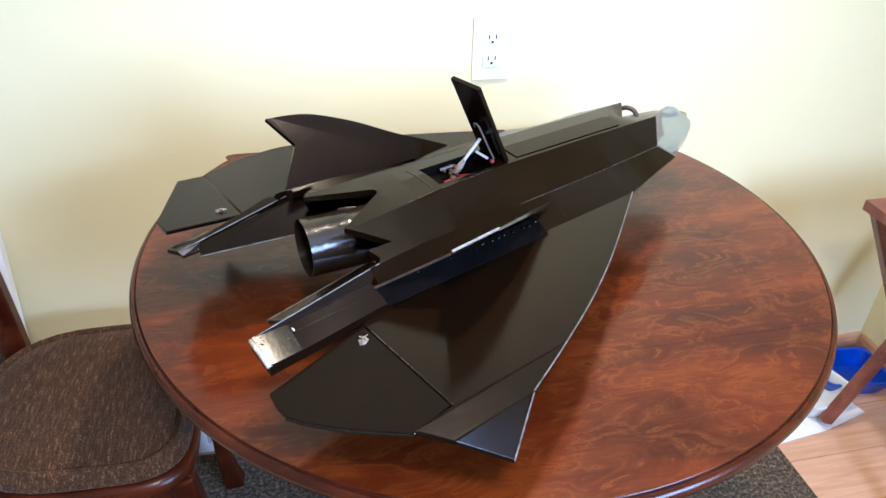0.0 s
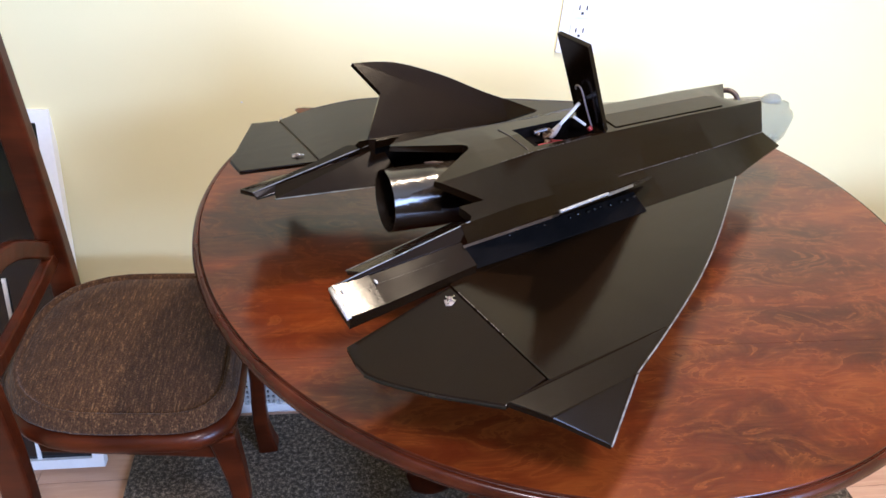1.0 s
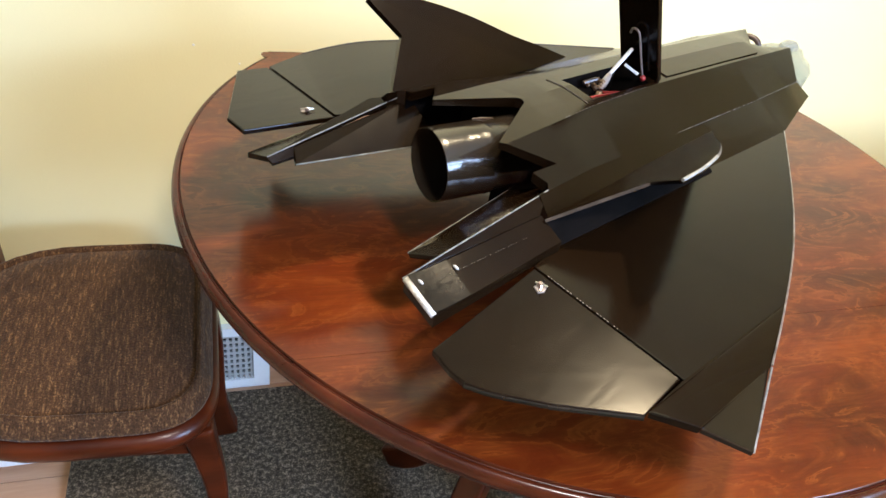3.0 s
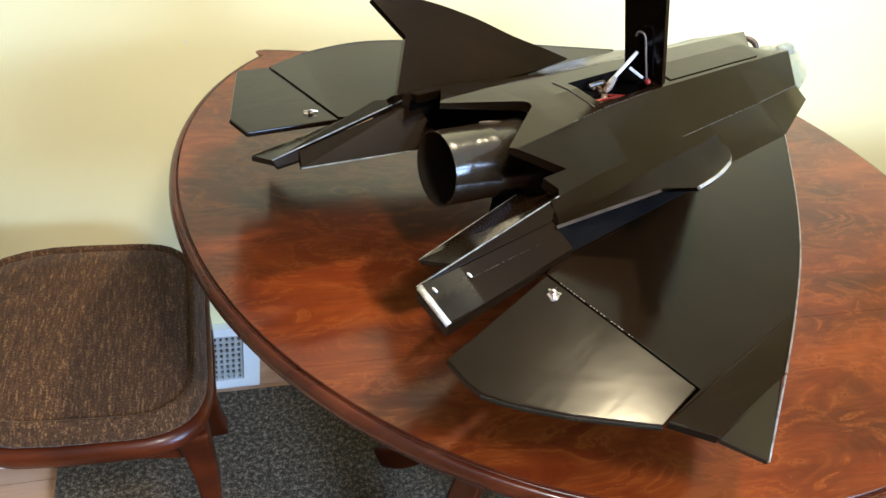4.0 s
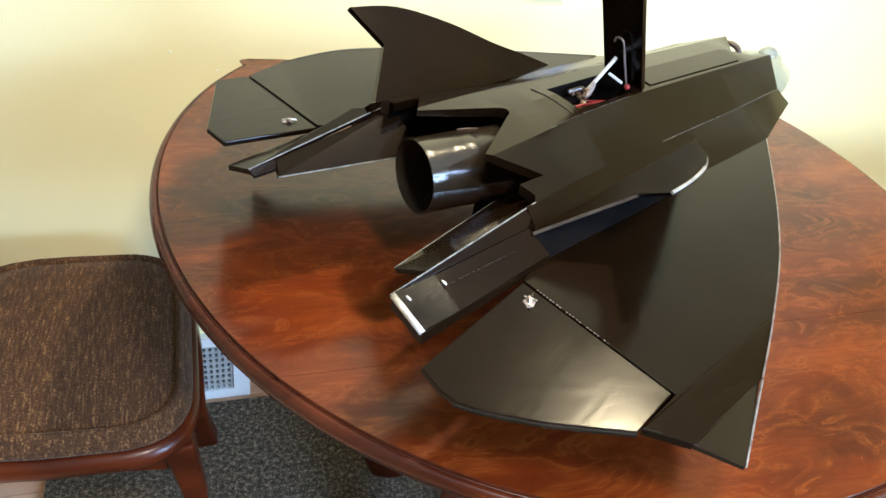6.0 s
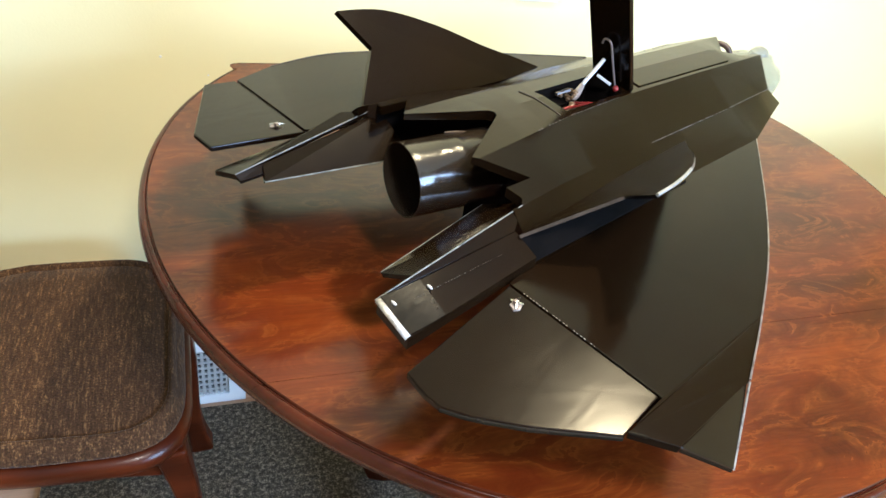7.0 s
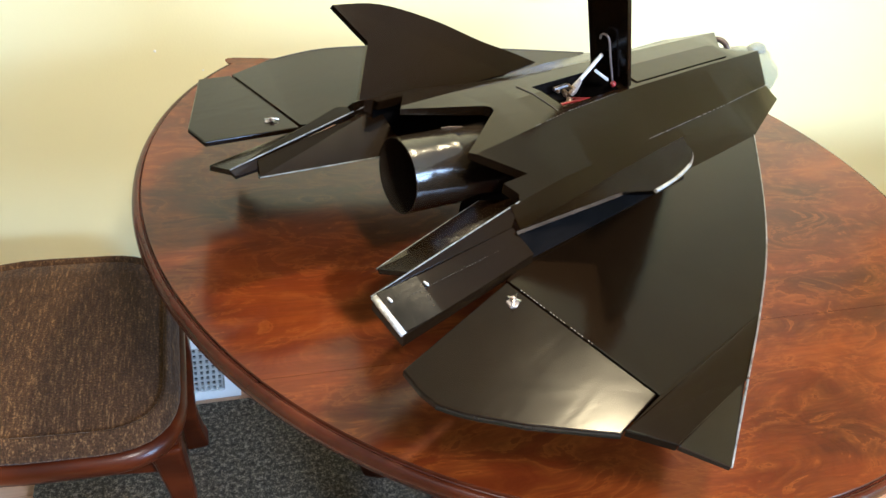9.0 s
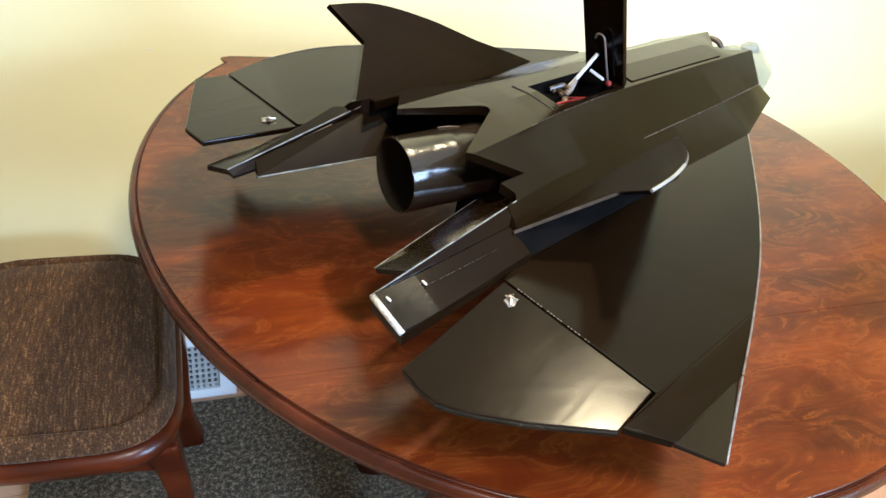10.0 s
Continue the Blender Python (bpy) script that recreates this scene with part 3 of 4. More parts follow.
def side(sgn):
    q = lambda s, r, z: P(s, sgn * r, z)
    # wing: flat board with a curved leading edge
    le = spline([q(0.325, 0.117, 0.8625), q(0.208, 0.185, 0.862), q(0.122, 0.229, 0.862), q(0.04, 0.263, 0.861), q(-0.022, 0.286, 0.860)], 6)
    te = [q(-0.110, 0.2855, 0.860), q(-0.1285, 0.2600, 0.861), q(-0.0886, 0.2578, 0.862), q(-0.0886, 0.127, 0.863), q(-0.05, 0.121, 0.864), q(0.012, 0.116, 0.8645)]
    if sgn < 0:  # this wing sags a little and its elevator reaches the edge
        le = spline([q(0.325, 0.117, 0.8625), q(0.208, 0.185, 0.862), q(0.122, 0.229, 0.862), q(0.04, 0.264, 0.859), q(-0.022, 0.284, 0.848)], 6)
        te = [q(-0.071, 0.269, 0.8485), q(-0.0845, 0.126, 0.8615), q(-0.05, 0.121, 0.864), q(0.012, 0.116, 0.8645)]
    if sgn > 0:
        fold_tip = q(0.0455, 0.2605, 0.8611)
        inboard = [v for v in le if v.x > fold_tip.x + 0.002]
        outboard = [v - Vector((0, 0, 0.0012 * min(1.0, (fold_tip.x - v.x) / 0.06))) for v in le if v.x < fold_tip.x - 0.002]
        wing = part("wing", plate_bm(inboard + [fold_tip] + te[1:], (0, 0, -0.006), 0.0006), M_JET, jet)
        part("outer_strip", plate_bm([fold_tip] + outboard + [te[0] - Vector((0, 0, 0.0012)), te[1]], (0, 0, -0.006), 0.0006), M_JET, wing, "outer strip of the wing beyond a fold")
    else:
        inner = along([q(0.320, 0.110, 0.8625), q(0.012, 0.116, 0.8645), q(-0.05, 0.121, 0.864), q(-0.0845, 0.126, 0.8615), q(-0.071, 0.267, 0.8487)], len(le) + 8)
        wing = smooth_by_angle(part("wing", ruled_bm(along(le, len(le)) + along([le[-1], te[0]], 9)[1:], inner, (0, 0, -0.006)), M_JET, jet), 40)
    part("worn_edge", rod_bm(le, 0.0007, 6), M_SCUFFGLINT if sgn > 0 else M_JETEDGE, wing, "scuffed pale leading edge")
    if sgn > 0:
        part("worn_edge", rod_bm([q(-0.0225, 0.2865, 0.8588), q(-0.066, 0.311, 0.827)], 0.0009, 6), M_SCUFFGLINT, wing)
        part("worn_edge", rod_bm([q(-0.1215, 0.2695, 0.8603), q(-0.1285, 0.2600, 0.8606)], 0.0010, 6), M_TAPE, wing, "shiny taped trailing edge")
        part("worn_edge", rod_bm([q(-0.0889, 0.2585, 0.8625), q(-0.0889, 0.205, 0.8630)], 0.0006, 6), M_TAPE, wing)
        part("wing_tip", plate_bm([q(-0.0225, 0.2852, 0.8586), q(-0.066, 0.311, 0.828), q(-0.1100, 0.2858, 0.8586)], (0, 0, -0.005), 0.001), M_JET, wing, "down-turned tip")
    else:
        part("wing_tip", plate_bm([q(-0.0225, 0.2835, 0.8478), q(-0.052, 0.297, 0.818), q(-0.071, 0.2685, 0.8483)], (0, 0, -0.005), 0.001), M_JET, wing, "down-turned tip")
    # elevator, level
    st = [q(-0.0895, 0.1285, 0.8625), q(-0.0895, 0.2562, 0.862), q(-0.1290, 0.2588, 0.8562), q(-0.1650, 0.2180, 0.8506), q(-0.1870, 0.1880, 0.8473), q(-0.1955, 0.1710, 0.8459), q(-0.1965, 0.1580, 0.8457), q(-0.1940, 0.1380, 0.8461)]
    if sgn < 0:
        st = [q(-0.0870, 0.1275, 0.8613), q(-0.0735, 0.2685, 0.8483), q(-0.106, 0.273, 0.849), q(-0.169, 0.176, 0.8575), q(-0.170, 0.145, 0.860)]
    stab = part("elevator", plate_bm(st, (0, 0, -0.005), 0.001), M_JET, jet, "flat black elevator on a taped hinge")
    if sgn > 0:
        # the hinge's warm glint, drawn as pale dashes
        part("worn_seam", dashes_bm([q(-0.0884, 0.140, 0.8631), q(-0.0884, 0.2575, 0.8623)], 0.0004, 0.0030), M_CLEVIS, wing, "bright dashes for the glint along the hinge")
        part("hinge_tape", plate_bm([q(-0.080, 0.130, 0.8560), q(-0.102, 0.132, 0.8545), q(-0.110, 0.262, 0.8515), q(-0.080, 0.262, 0.8552)], (0, 0, -0.0008), 0.0002), M_INSIDE, stab, "dark hinge tape")
    if sgn > 0:
        part("worn_edge", rod_bm([v + Vector((-0.0002, 0, -0.0022)) for v in along(st[2:6], 9)], 0.0016, 8), M_TAPE, stab, "shiny taped rear edge")
    hs, hr, hz = (-0.100, 0.1445, 0.8602) if sgn > 0 else (-0.101, 0.151, 0.8580)
    horn = part("control_horn", plate_bm([q(hs + a, hr + b, hz + 0.0012) for a, b in ((0.005, -0.0035), (0.004, 0.003), (-0.002, 0.0055), (-0.006, 0.003), (-0.004, -0.003))], (0, 0, -0.002), 0.0003), M_CLEVIS, stab, "small clear and metal horn")
    part("wire", rod_bm([q(hs + 0.006, hr - 0.002, hz + 0.003), q(hs, hr, hz + 0.0042), q(hs - 0.005, hr + 0.004, hz + 0.0026)], 0.0007, 6), M_STEEL, horn)
    part("wire", rod_bm([q(hs + 0.003, hr + 0.004, hz + 0.0024), q(hs - 0.002, hr - 0.004, hz + 0.0034)], 0.0008, 6), M_STEEL, horn)
    part("clip", box_bm(hs - 0.002, hs + 0.001, -sgn * hr - 0.0015, -sgn * hr + 0.0018, hz - TABLE_Z + 0.0005, hz - TABLE_Z + 0.0046, 0.0004), M_DULL, horn)
    # fin, leaning outwards
    lead = ((-0.031, 0.183, 0.951), (-0.002, 0.1815, 0.951), (0.045, 0.169, 0.942), (0.102, 0.145, 0.923), (0.151, 0.119, 0.902), (0.2, 0.094, 0.884)) if sgn > 0 else ((-0.018, 0.179, 0.945), (0.031, 0.170, 0.9425), (0.083, 0.1475, 0.928), (0.130, 0.122, 0.9085), (0.163, 0.106, 0.897), (0.196, 0.093, 0.884))
    fin_le = spline([q(*v) for v in lead], 5)
    fin = fin_le + [q(0.15, 0.093, 0.880)] + ([q(-0.035, 0.097, 0.8745), q(-0.063, 0.1085, 0.8838)] if sgn > 0 else [q(-0.043, 0.1025, 0.877)]) + [q(0.001, 0.147, 0.9185)]
    off = Vector((0, sgn * 0.0039, 0.0046)) * (0.42 if sgn > 0 else 1.0)
    glue = bmesh.new()
    for k in range(16):
        u = k / 15 + random.uniform(-0.02, 0.02)
        c0 = q(-0.01 + 0.17 * u, 0.106 + 0.002 * u + random.uniform(-0.002, 0.002), 0.8775 - 0.004 * u)
        bmesh.ops.create_icosphere(glue, subdivisions=1, radius=random.uniform(0.0012, 0.0026), matrix=Matrix.Translation(c0) @ Matrix.Diagonal((1.6, 1, 0.8, 1)))
    part("glue_bead", glue, M_TAPE, jet, "shiny glue beads along the fin root", smooth=True)["kind"] = "stuff"
    fin_ob = part("fin", plate_bm(fin, off * -1, 0.0), M_JET, jet, "tail fin leaning outwards, with pale worn edges")
    fin_ob.data.materials.append(M_JETEDGE)
    fin_ob.data.materials.append(M_BARE)
    for poly in fin_ob.data.polygons:
        if len(poly.vertices) == 4 and ((11 <= poly.index <= 16 or poly.index == len(fin)) if sgn > 0 else poly.index < len(fin_le) + 1):
            poly.material_index = 2 if poly.index == len(fin) else 1
    if sgn > 0:
        part("worn_edge", rod_bm([v + Vector((0, -0.0006, 0.0002)) for v in fin_le[:10]], 0.0013, 8), M_PALE, fin_ob, "pale tape along the fin's tip")
    # near-black strip added for the shadow between fin and wing
    part("root_tape", ruled_bm(along([q(0.165, 0.101, 0.8755), q(-0.060, 0.1085, 0.8805)], 4), along([q(0.165, 0.1235, 0.8645), q(-0.056, 0.1235, 0.8670)], 4), (0, 0, -0.001)), M_INSIDE, fin_ob, "dark strip for the shade under the fin's root")
    # tail boom of folded sheets: outer plate, shoulder, inner wall
    if sgn > 0:
        top, end_in, end_out, front_out = (-0.045, 0.0925, 0.8945), (-0.187, 0.0965, 0.8725), (-0.185, 0.1265, 0.862), (-0.0585, 0.1250, 0.8720)
        wall_end = (-0.150, 0.0945, 0.8755), (-0.1545, 0.0625, 0.8585)
    else:
        top, end_in, end_out, front_out = (-0.042, 0.0925, 0.888), (-0.173, 0.100, 0.858), (-0.179, 0.1225, 0.852), (-0.054, 0.129, 0.862)
        wall_end = (-0.150, 0.0968, 0.8630), (-0.158, 0.080, 0.857)
    boom = smooth_by_angle(part("tail_boom", ruled_bm(along([q(-0.062, 0.104 if sgn > 0 else 0.109, 0.884), q(*end_in)], 14), along([q(*front_out), q(*end_out)], 14), (0, 0, -0.010 if sgn > 0 else -0.005)), M_JET, jet, "tail boom of folded black sheet"), 40)
    fold = q(end_in[0] - 0.001, end_in[1] - 0.001, end_in[2] + 0.001)
    part("shoulder", plate_bm([q(*top), fold, q(-0.0625, 0.1035 if sgn > 0 else 0.1085, 0.8843)], (0, 0, -0.004), 0.0004), M_JET, boom)
    part("inner_wall", plate_bm([q(-0.03, 0.0905, top[2] - 0.003), q(*wall_end[0]), q(*wall_end[1]), q(-0.025, 0.040 if sgn > 0 else 0.050, 0.858)], (0, sgn * -0.003, -0.003), 0.0006), M_JET, boom)
    if sgn < 0:
        part("end_tab", plate_bm([q(-0.149, 0.0970, 0.8632), q(-0.1745, 0.0992, 0.8585), q(-0.172, 0.0945, 0.8545), q(-0.149, 0.0905, 0.8585)], (0, 0, -0.003), 0.0004), M_JET, boom)
    # highlights on the folded edges, laid on as whitish rods
    part("worn_edge", rod_bm([q(*top), fold], 0.0006, 6), M_SCUFFGLINT, boom, "pale line for the glint along the fold")
    part("worn_edge", rod_bm([q(*wall_end[1]), q(-0.025, 0.040 if sgn > 0 else 0.050, 0.8573)], 0.0006, 6), M_SCUFFGLINT, boom, "pale line for the glint along the lower edge")
    if sgn > 0:
        lift = [(k / 8, 0.0006 + 0.0034 * (k / 8) ** 2) for k in range(9)]
        tape_in = [q(-0.152 - 0.0335 * u, 0.0985 - 0.0015 * u, 0.8757 - 0.0031 * u + h) for u, h in lift]
        tape_out = [q(-0.152 - 0.0318 * u, 0.1262, 0.8649 - 0.0025 * u + 0.6 * h) for u, h in lift]
        smooth_by_angle(part("end_tape", ruled_bm(tape_in, tape_out, (0, 0, -0.0006)), M_TAPE, boom, "shiny clear tape over the boom's end"), 40)
        # rolled end, kept bright by its pale colour in place of a reflection
        part("end_edge", rod_bm([q(-0.1868, 0.0970, 0.8738), q(-0.1862, 0.1110, 0.8685), q(-0.1852, 0.1262, 0.8627)], 0.0024, 16), M_EDGEGLINT, boom, "rolled tape at the boom's end, its lamp glint painted pale", smooth=True)
        part("worn_seam", dashes_bm([q(-0.165, 0.1075, 0.8718), q(-0.085, 0.1130, 0.8786)], 0.0002, 0.0024), M_JETEDGE, boom, "row of small pale nicks")
    for ss, rr in ((-0.150, 0.1065), (-0.180, 0.1045)) if sgn > 0 else ():
        zz = 0.884 + (ss + 0.062) * 0.092 - 0.36 * (rr - 0.104 - (ss + 0.062) * 0.06) + (0.002 if ss < -0.17 else 0.0)
        screw = bmesh.new()
        bmesh.ops.create_icosphere(screw, subdivisions=2, radius=0.0016, matrix=Matrix.Diagonal((0.7, 1.8, 0.7, 1.0)))
        part("clip", screw, M_GREYROD, boom, "small pale clip", smooth=True).location = q(ss, rr, zz + 0.0012)


side(1)
side(-1)

noz = bmesh.new()
seg = 48
prof = [(-0.086, 0.0370), (-0.086, 0.0355), (-0.07, 0.0350), (0.03, 0.0345), (0.03, 0.0372), (0.0, 0.0378), (-0.035, 0.0375), (-0.0365, 0.0380), (-0.039, 0.0375), (-0.07, 0.0372)]
rings = [[noz.verts.new(P(s, 0.87 * r * math.cos(2 * math.pi * i / seg), 0.872 + 0.87 * r * math.sin(2 * math.pi * i / seg))) for i in range(seg)] for s, r in prof]
for a, b in zip(rings, rings[1:] + rings[:1]):
    for i in range(seg):
        noz.faces.new((a[i], a[(i + 1) % seg], b[(i + 1) % seg], b[i]))
bmesh.ops.transform(noz, matrix=Matrix.Translation(P(0.015, 0.003, 0.8655)) @ Matrix.Rotation(radians(-12), 4, "Z") @ Matrix.Translation(-P(0, 0, 0.872)), verts=noz.verts)
nozzle = smooth_by_angle(part("nozzle", noz, M_NOZZLE, jet, "satin black swivelling exhaust tube"), 40)

part("rod_clevis", rod_bm([P(-0.022, -0.018, 0.8965), P(-0.014, -0.013, 0.8975), P(-0.004, -0.010, 0.8965)], 0.003, 8, radii=[0.0007, 0.0012, 0.0007]), M_HOOP, jet, "small brown clevis on the nozzle")

door_pts = [P(0.184, -0.016, 0.909), P(0.184, 0.030, 0.909), P(0.134, 0.027, 1.011), P(0.133, -0.018, 1.011)]
fan_door = part("fan_door", plate_bm(door_pts, (0.005, 0, 0.0025), 0.0008), M_JET, jet, "open door standing over the fan bay")
part("push_rod", rod_bm([P(0.142, -0.0005, 0.912), P(0.1645, 0.003, 0.937)], 0.0019), M_GREYROD, fan_door, "grey plastic push rod")
part("link", bar_bm([P(0.1580, 0.0040, 0.9225), P(0.1670, 0.0160, 0.9155)], (0.0024, 0.0024), bevel=0.0004), M_GREYROD, fan_door, "short pale link")
part("dab", lathe_bm([(0.0008, -0.003), (0.0028, -0.001), (0.0030, 0.001), (0.0010, 0.003)], 10), M_RED, fan_door, "red dab at the hinge", smooth=True).location = P(0.1685, 0.0215, 0.9135)
part("wire_link", rod_bm(spline([P(0.1570, 0.0005, 0.9535), P(0.1540, 0.0030, 0.9585), P(0.1530, 0.0080, 0.9600), P(0.1548, 0.0120, 0.9555), P(0.1660, 0.0135, 0.9335), P(0.1780, 0.0150, 0.9110)], 5), 0.0010), M_DULL, fan_door, "bent steel wire")
hatch_rings = [[P(a, r, z + dz + lift) for lift, row in ((0.0, ((-0.027, -0.0026), (0.0, 0.0), (0.0265, -0.0026))), (-0.003, ((0.0265, -0.0026), (0.0, 0.0), (-0.027, -0.0026)))) for r, dz in row] for a, z in ((0.205, 0.9133), (0.33, 0.9081), (0.40, 0.9049))]
part("hatch", loft_bm(hatch_rings, bevel=0.0004), M_JET, jet, "flush hatch in the deck")
part("support_block", box_bm(0.05, 0.30, -0.04, 0.04, 0.0, 0.06, 0.004), M_INSIDE, jet, "dark block under the belly")

for sgn in (1, -1):
    part("worn_seam", dashes_bm([P(0.44, sgn * 0.0716, 0.8784), P(0.325, sgn * 0.0742, 0.8785), P(0.165, sgn * 0.0777, 0.8825)], 0.0005, 0.0028), M_SCUFFGLINT, fus, "whitish worn seam along the chine")
    part("worn_seam", dashes_bm([P(0.16, sgn * 0.0326, 0.9109), P(0.08, sgn * 0.0352, 0.9123), P(0.03, sgn * 0.0393, 0.9123)], 0.0005, 0.005), M_JETEDGE, fus)
part("bay_frame", rod_bm([P(0.072, -0.020, 0.9138), P(0.072, 0.0, 0.9154), P(0.072, 0.030, 0.9128)], 0.0005, 6), M_JETEDGE, fus, "pale tape line round the bay")
nose_rings = []
for s_, w, zt, zc, zb in ((0.428, 0.066, 0.881, 0.858, 0.824), (0.47, 0.063, 0.879, 0.857, 0.823), (0.52, 0.056, 0.876, 0.856, 0.823), (0.56, 0.046, 0.873, 0.856, 0.825), (0.60, 0.030, 0.866, 0.853, 0.829), (0.622, 0.017, 0.862, 0.851, 0.835), (0.632, 0.008, 0.858, 0.850, 0.842)):
    half = ((0.0, zt + 0.002), (0.32 * w, zt + 0.001), (0.58 * w, zt - 0.006), (0.97 * w, zc + 0.002), (w, zc - 0.001), (0.95 * w, zc * 0.5 + zb * 0.5 - 0.004), (0.7 * w, zb - 0.003), (0.0, zb - 0.006))
    nose_rings.append([P(0.428 + 0.88 * (s_ - 0.428), r, z) for r, z in half] + [P(0.428 + 0.88 * (s_ - 0.428), -r, z) for r, z in half[-2:0:-1]])
nose = smooth_by_angle(part("nose", loft_bm(nose_rings), M_NOSE, jet, "smoky clear plastic nose"), 50)
dome = lathe_bm([(0.0125 * math.cos(a), 0.0125 * math.sin(a)) for a in [radians(v) for v in (0, 15, 30, 45, 60, 75, 87)]], 24)
bmesh.ops.transform(dome, matrix=Matrix.Translation(P(0.558, 0.0, 0.8685)) @ Matrix.Diagonal((1.7, 1.0, 1.0, 1.0)), verts=dome.verts)
part("canopy", dome, M_CLEAR, nose, "small clear bubble canopy", smooth=True)
hoop = rod_bm(spline([P(0.488, -0.042, 0.874), P(0.490, -0.038, 0.882), P(0.493, -0.028, 0.886), P(0.496, -0.018, 0.883), P(0.498, -0.012, 0.874)], 5), 0.0036)
part("cockpit_hoop", hoop, M_HOOP, nose, "brown hoop behind the canopy", smooth=True)

# ---- outlet and register ----
outlet = thing("wall_outlet", pose(0.773, WALL_Y, 0.890), "white double power outlet on the wall", "outlet")
part("cover_plate", box_bm(-0.035, 0.035, -0.0036, -0.0005, -0.057, 0.057, 0.0014), M_WHITE, outlet)
for z in (0.019, -0.019):
    rec = part("receptacle", box_bm(-0.0165, 0.0165, -0.0056, -0.0038, z - 0.0135, z + 0.0135, 0.0008), M_WHITEPLASTIC, outlet)
    part("slot", box_bm(-0.0075, -0.0052, -0.0060, -0.0057, z - 0.002, z + 0.006), M_SLOT, rec)
    part("slot", box_bm(0.0052, 0.0075, -0.0060, -0.0057, z - 0.002, z + 0.006), M_SLOT, rec)
    part("slot", box_bm(-0.0022, 0.0022, -0.0060, -0.0057, z - 0.0095, z - 0.005), M_SLOT, rec)

reg = thing("floor_register", pose(0.2175, WALL_Y, 0), "white metal air register in the wall", "air vent")
for x0, x1, z0, z1 in ((-0.0875, 0.0875, -0.012, 0.012), (-0.0875, 0.0875, 0.138, 0.16), (-0.0875, -0.062, 0.012, 0.138), (0.056, 0.0875, 0.012, 0.138)):
    part("frame", box_bm(x0, x1, -0.016, -0.001, z0, z1, 0.002), M_WHITE, reg)
part("backing", box_bm(-0.062, 0.056, -0.004, -0.001, 0.012, 0.138), M_SLOT, reg)
# bars in the greyed paint, shade included in the colour
for i in range(11):
    part("bar", box_bm(-0.062 + i * 0.0112, -0.0562 + i * 0.0112, -0.012, -0.005, 0.012, 0.138), M_REGISTERSHADE, reg)
for i in range(8):
    part("cross_bar", box_bm(-0.062, 0.056, -0.0108, -0.0058, 0.021 + i * 0.0155, 0.0275 + i * 0.0155), M_REGISTERSHADE, reg)

for x, z, r in ((0.204, 0.728, 0.0020), (0.268, 0.700, 0.0014)):
    tagged(mesh_ob("putty_dab", lathe_bm([(r, 0.0), (r * 0.9, 0.0006), (r * 0.4, 0.001)], 12), M_WHITE), "small white putty dab on the wall", "putty dab").matrix_world = pose(x, WALL_Y, z, 90, 0, 0)

# ---- leaning framed panel ----
lean = thing("framed_panel", pose(-0.106, 1.495, 0.0, -11.8, 0, 0), "white framed dark glass panel leaning on the wall", "framed panel")
part("glass", box_bm(-0.58, -0.02, 0.008, 0.014, 0.02, 0.704), M_DARKGLASS, lean)
for x0, x1, z0, z1 in ((-0.60, 0.0, 0.0, 0.022), (-0.60, 0.0, 0.704, 0.726), (-0.60, -0.578, 0.022, 0.704), (-0.022, 0.0, 0.022, 0.704)):
    part("frame", box_bm(x0, x1, 0.0, 0.02, z0, z1, 0.002), M_WHITE, lean)
part("inner_bar", box_bm(-0.125, -0.118, 0.004, 0.0075, 0.022, 0.42), M_WHITE, lean)
part("inner_bar", box_bm(-0.042, -0.038, 0.004, 0.0075, 0.55, 0.68), M_WHITE, lean)

# ---- corner by the side wall ----
tray = thing("tray_table", pose(1.43, 1.386, 0), "brown wooden folding tray table", "tray table")
part("tabletop", box_bm(0.0, 0.42, -0.36, 0.0, 0.64, 0.66, 0.006, 3), M_TRAYWOOD, tray)
for y in (-0.05, -0.31):
    part("leg", bar_bm([(0.17, y + 0.08, 0.012), (0.42, y + 0.08, 0.64)], (0.022, 0.03)), M_TRAYWOOD, tray)
    part("leg", bar_bm([(0.41, y + 0.055, 0.012), (0.04, y + 0.055, 0.64)], (0.022, 0.03)), M_TRAYWOOD, tray)


def tub(name, w, d, h, taper, m, mat, label):
    def rect(sx, sy, z, r=0.02, n=5):
        out = []
        for cx, cy, a0 in ((sx - r, sy - r, 0), (-sx + r, sy - r, 90), (-sx + r, -sy + r, 180), (sx - r, -sy + r, 270)):
            for k in range(n + 1):
                a = radians(a0 + 90 * k / n)
                out.append((cx + r * math.cos(a), cy + r * math.sin(a), z))
        return out
    w, d = w / 2, d / 2
    rings = [rect(w - taper, d - taper, 0.0), rect(w, d, h), rect(w + 0.006, d + 0.006, h), rect(w + 0.006, d + 0.006, h - 0.004), rect(w - 0.002, d - 0.002, h - 0.002), rect(w - taper - 0.002, d - taper - 0.002, 0.003)]
    rings = [rings[0], rings[3], rings[2], rings[1], rings[4], rings[5]]
    ob = mesh_ob(name, loft_bm(rings), mat)
    ob.matrix_world = m
    return tagged(ob, label, "tub")


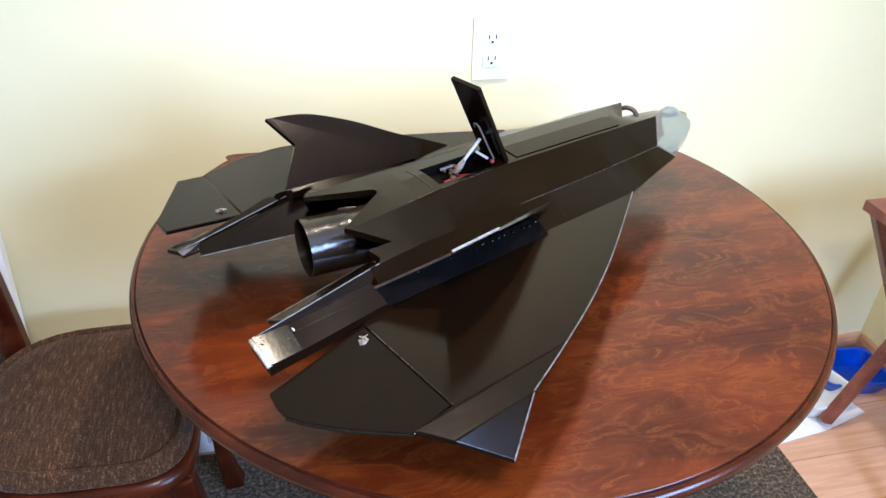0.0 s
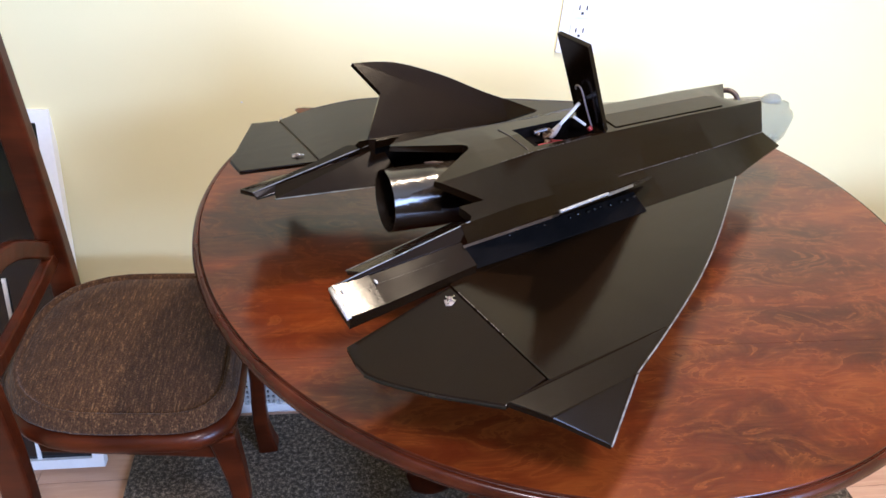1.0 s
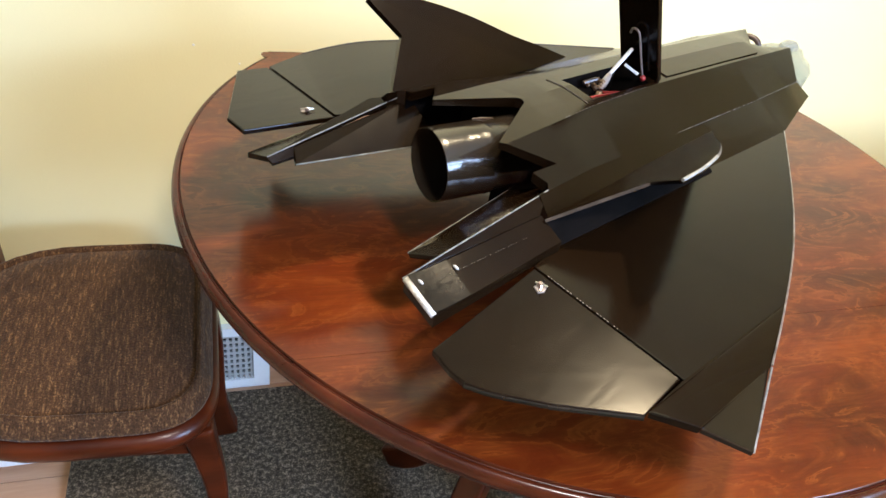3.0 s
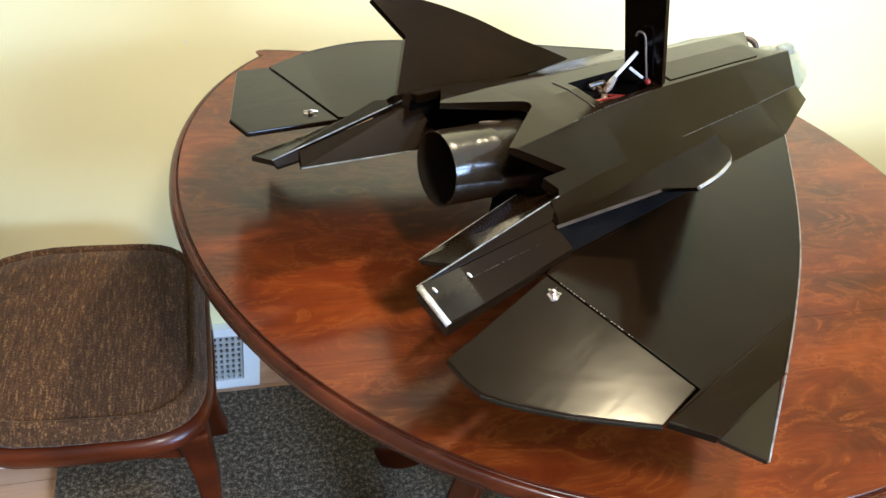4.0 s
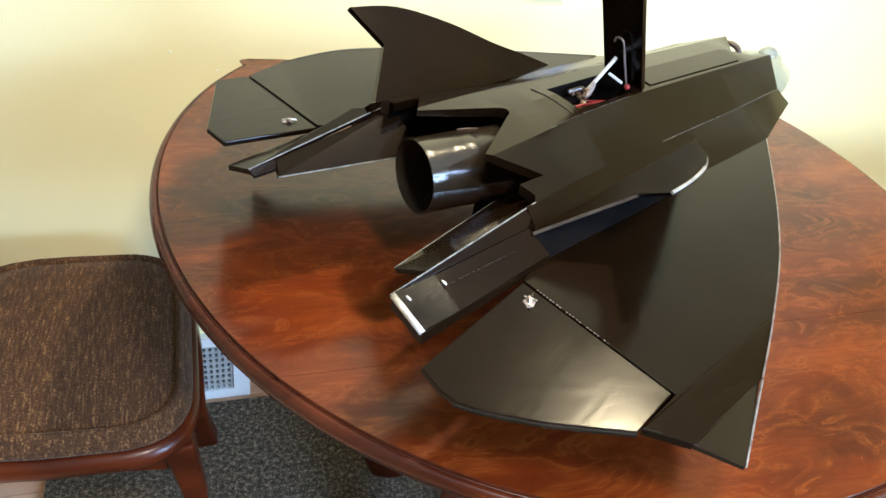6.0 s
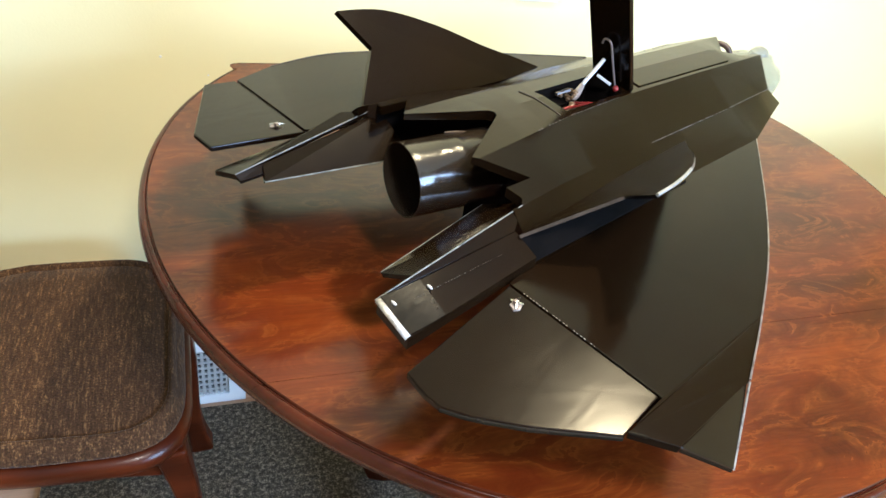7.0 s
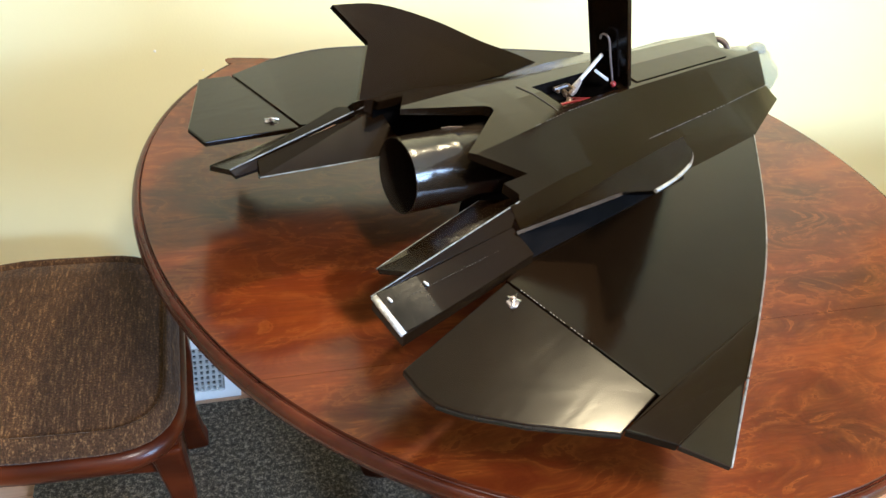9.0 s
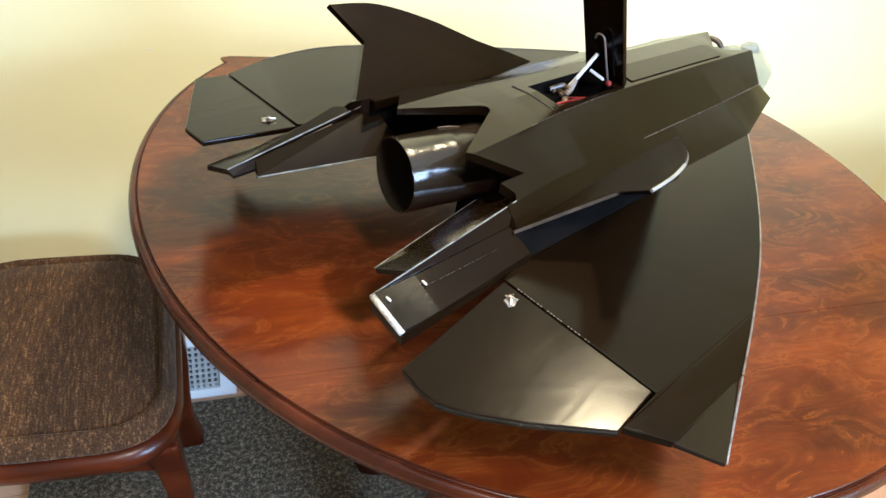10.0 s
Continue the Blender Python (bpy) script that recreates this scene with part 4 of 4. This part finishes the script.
tub("blue_tub", 0.17, 0.13, 0.05, 0.012, pose(1.765, 1.555, -0.012, 0, 0, -8), M_BLUE, "blue open plastic tub on the floor")
tub("clear_tub", 0.14, 0.12, 0.06, 0.015, pose(1.63, 1.50, -0.009, 0, 0, 15), M_FROST, "frosted white plastic tub on paper")
paper = plate_bm([(1.46, 1.39, -0.008), (1.60, 1.405, -0.008), (1.74, 1.44, -0.008), (1.73, 1.475, -0.008), (1.66, 1.52, -0.008), (1.60, 1.60, -0.008), (1.46, 1.58, -0.008)], (0, 0, -0.003), 0)
tagged(mesh_ob("paper_sheet", paper, M_PAPER), "white paper spread on the laminate floor", "paper")

# ---- lamps ----
SHADE_WIDE = [(0.198, 0.0), (0.20, 0.0), (0.199, 0.02), (0.15, 0.13), (0.075, 0.19), (0.02, 0.205), (0.018, 0.203), (0.073, 0.187), (0.147, 0.129), (0.197, 0.02)]
SHADE_CAN = [(0.082, 0.0), (0.084, 0.0), (0.084, 0.15), (0.06, 0.19), (0.02, 0.205), (0.018, 0.203), (0.058, 0.187), (0.082, 0.149)]
for spot, shade, lab in ((LAMP, SHADE_WIDE, "brown metal pendant lamp with a wide shade beside the table"), (LAMP_REAR, SHADE_CAN, "brown metal pendant lamp with a narrow shade over the table")):
    lamp = thing("pendant_lamp", pose(*spot, LAMP_RIM), lab, "lamp", "pendant lamps")
    part("shade", lathe_bm(shade, 36, True), M_HOOP, lamp, smooth=True)
    part("cord", rod_bm([(0, 0, 0.204), (0, 0, CEIL - LAMP_RIM - 0.02)], 0.004), M_SLOT, lamp)
    part("ceiling_rose", lathe_bm([(0.05, CEIL - LAMP_RIM - 0.0005), (0.048, CEIL - LAMP_RIM - 0.015), (0.01, CEIL - LAMP_RIM - 0.024)], 24), M_HOOP, lamp, smooth=True)

# ---- floor planks ----
plank_mesh = {}
row = 0
y = FRONT_Y
while y < WALL_Y - 0.02:
    x = LEFT_X - (row * 0.37) % 1.2
    while x < RIGHT_X:
        a, b = max(x, LEFT_X), min(x + 1.2, RIGHT_X)
        if b - a > 0.02:
            key = round(b - a, 3)
            if key not in plank_mesh:
                o = mesh_ob("plank", box_bm(0, key - 0.0015, 0, 0.1285, -0.009, 0, 0.0008, 1), M_PLANK, floor)
                plank_mesh[key] = o.data
            else:
                o = new("plank", plank_mesh[key])
                o.parent = floor
            o.location = (a, y, -0.012)
        x += 1.2
    y += 0.13
    row += 1
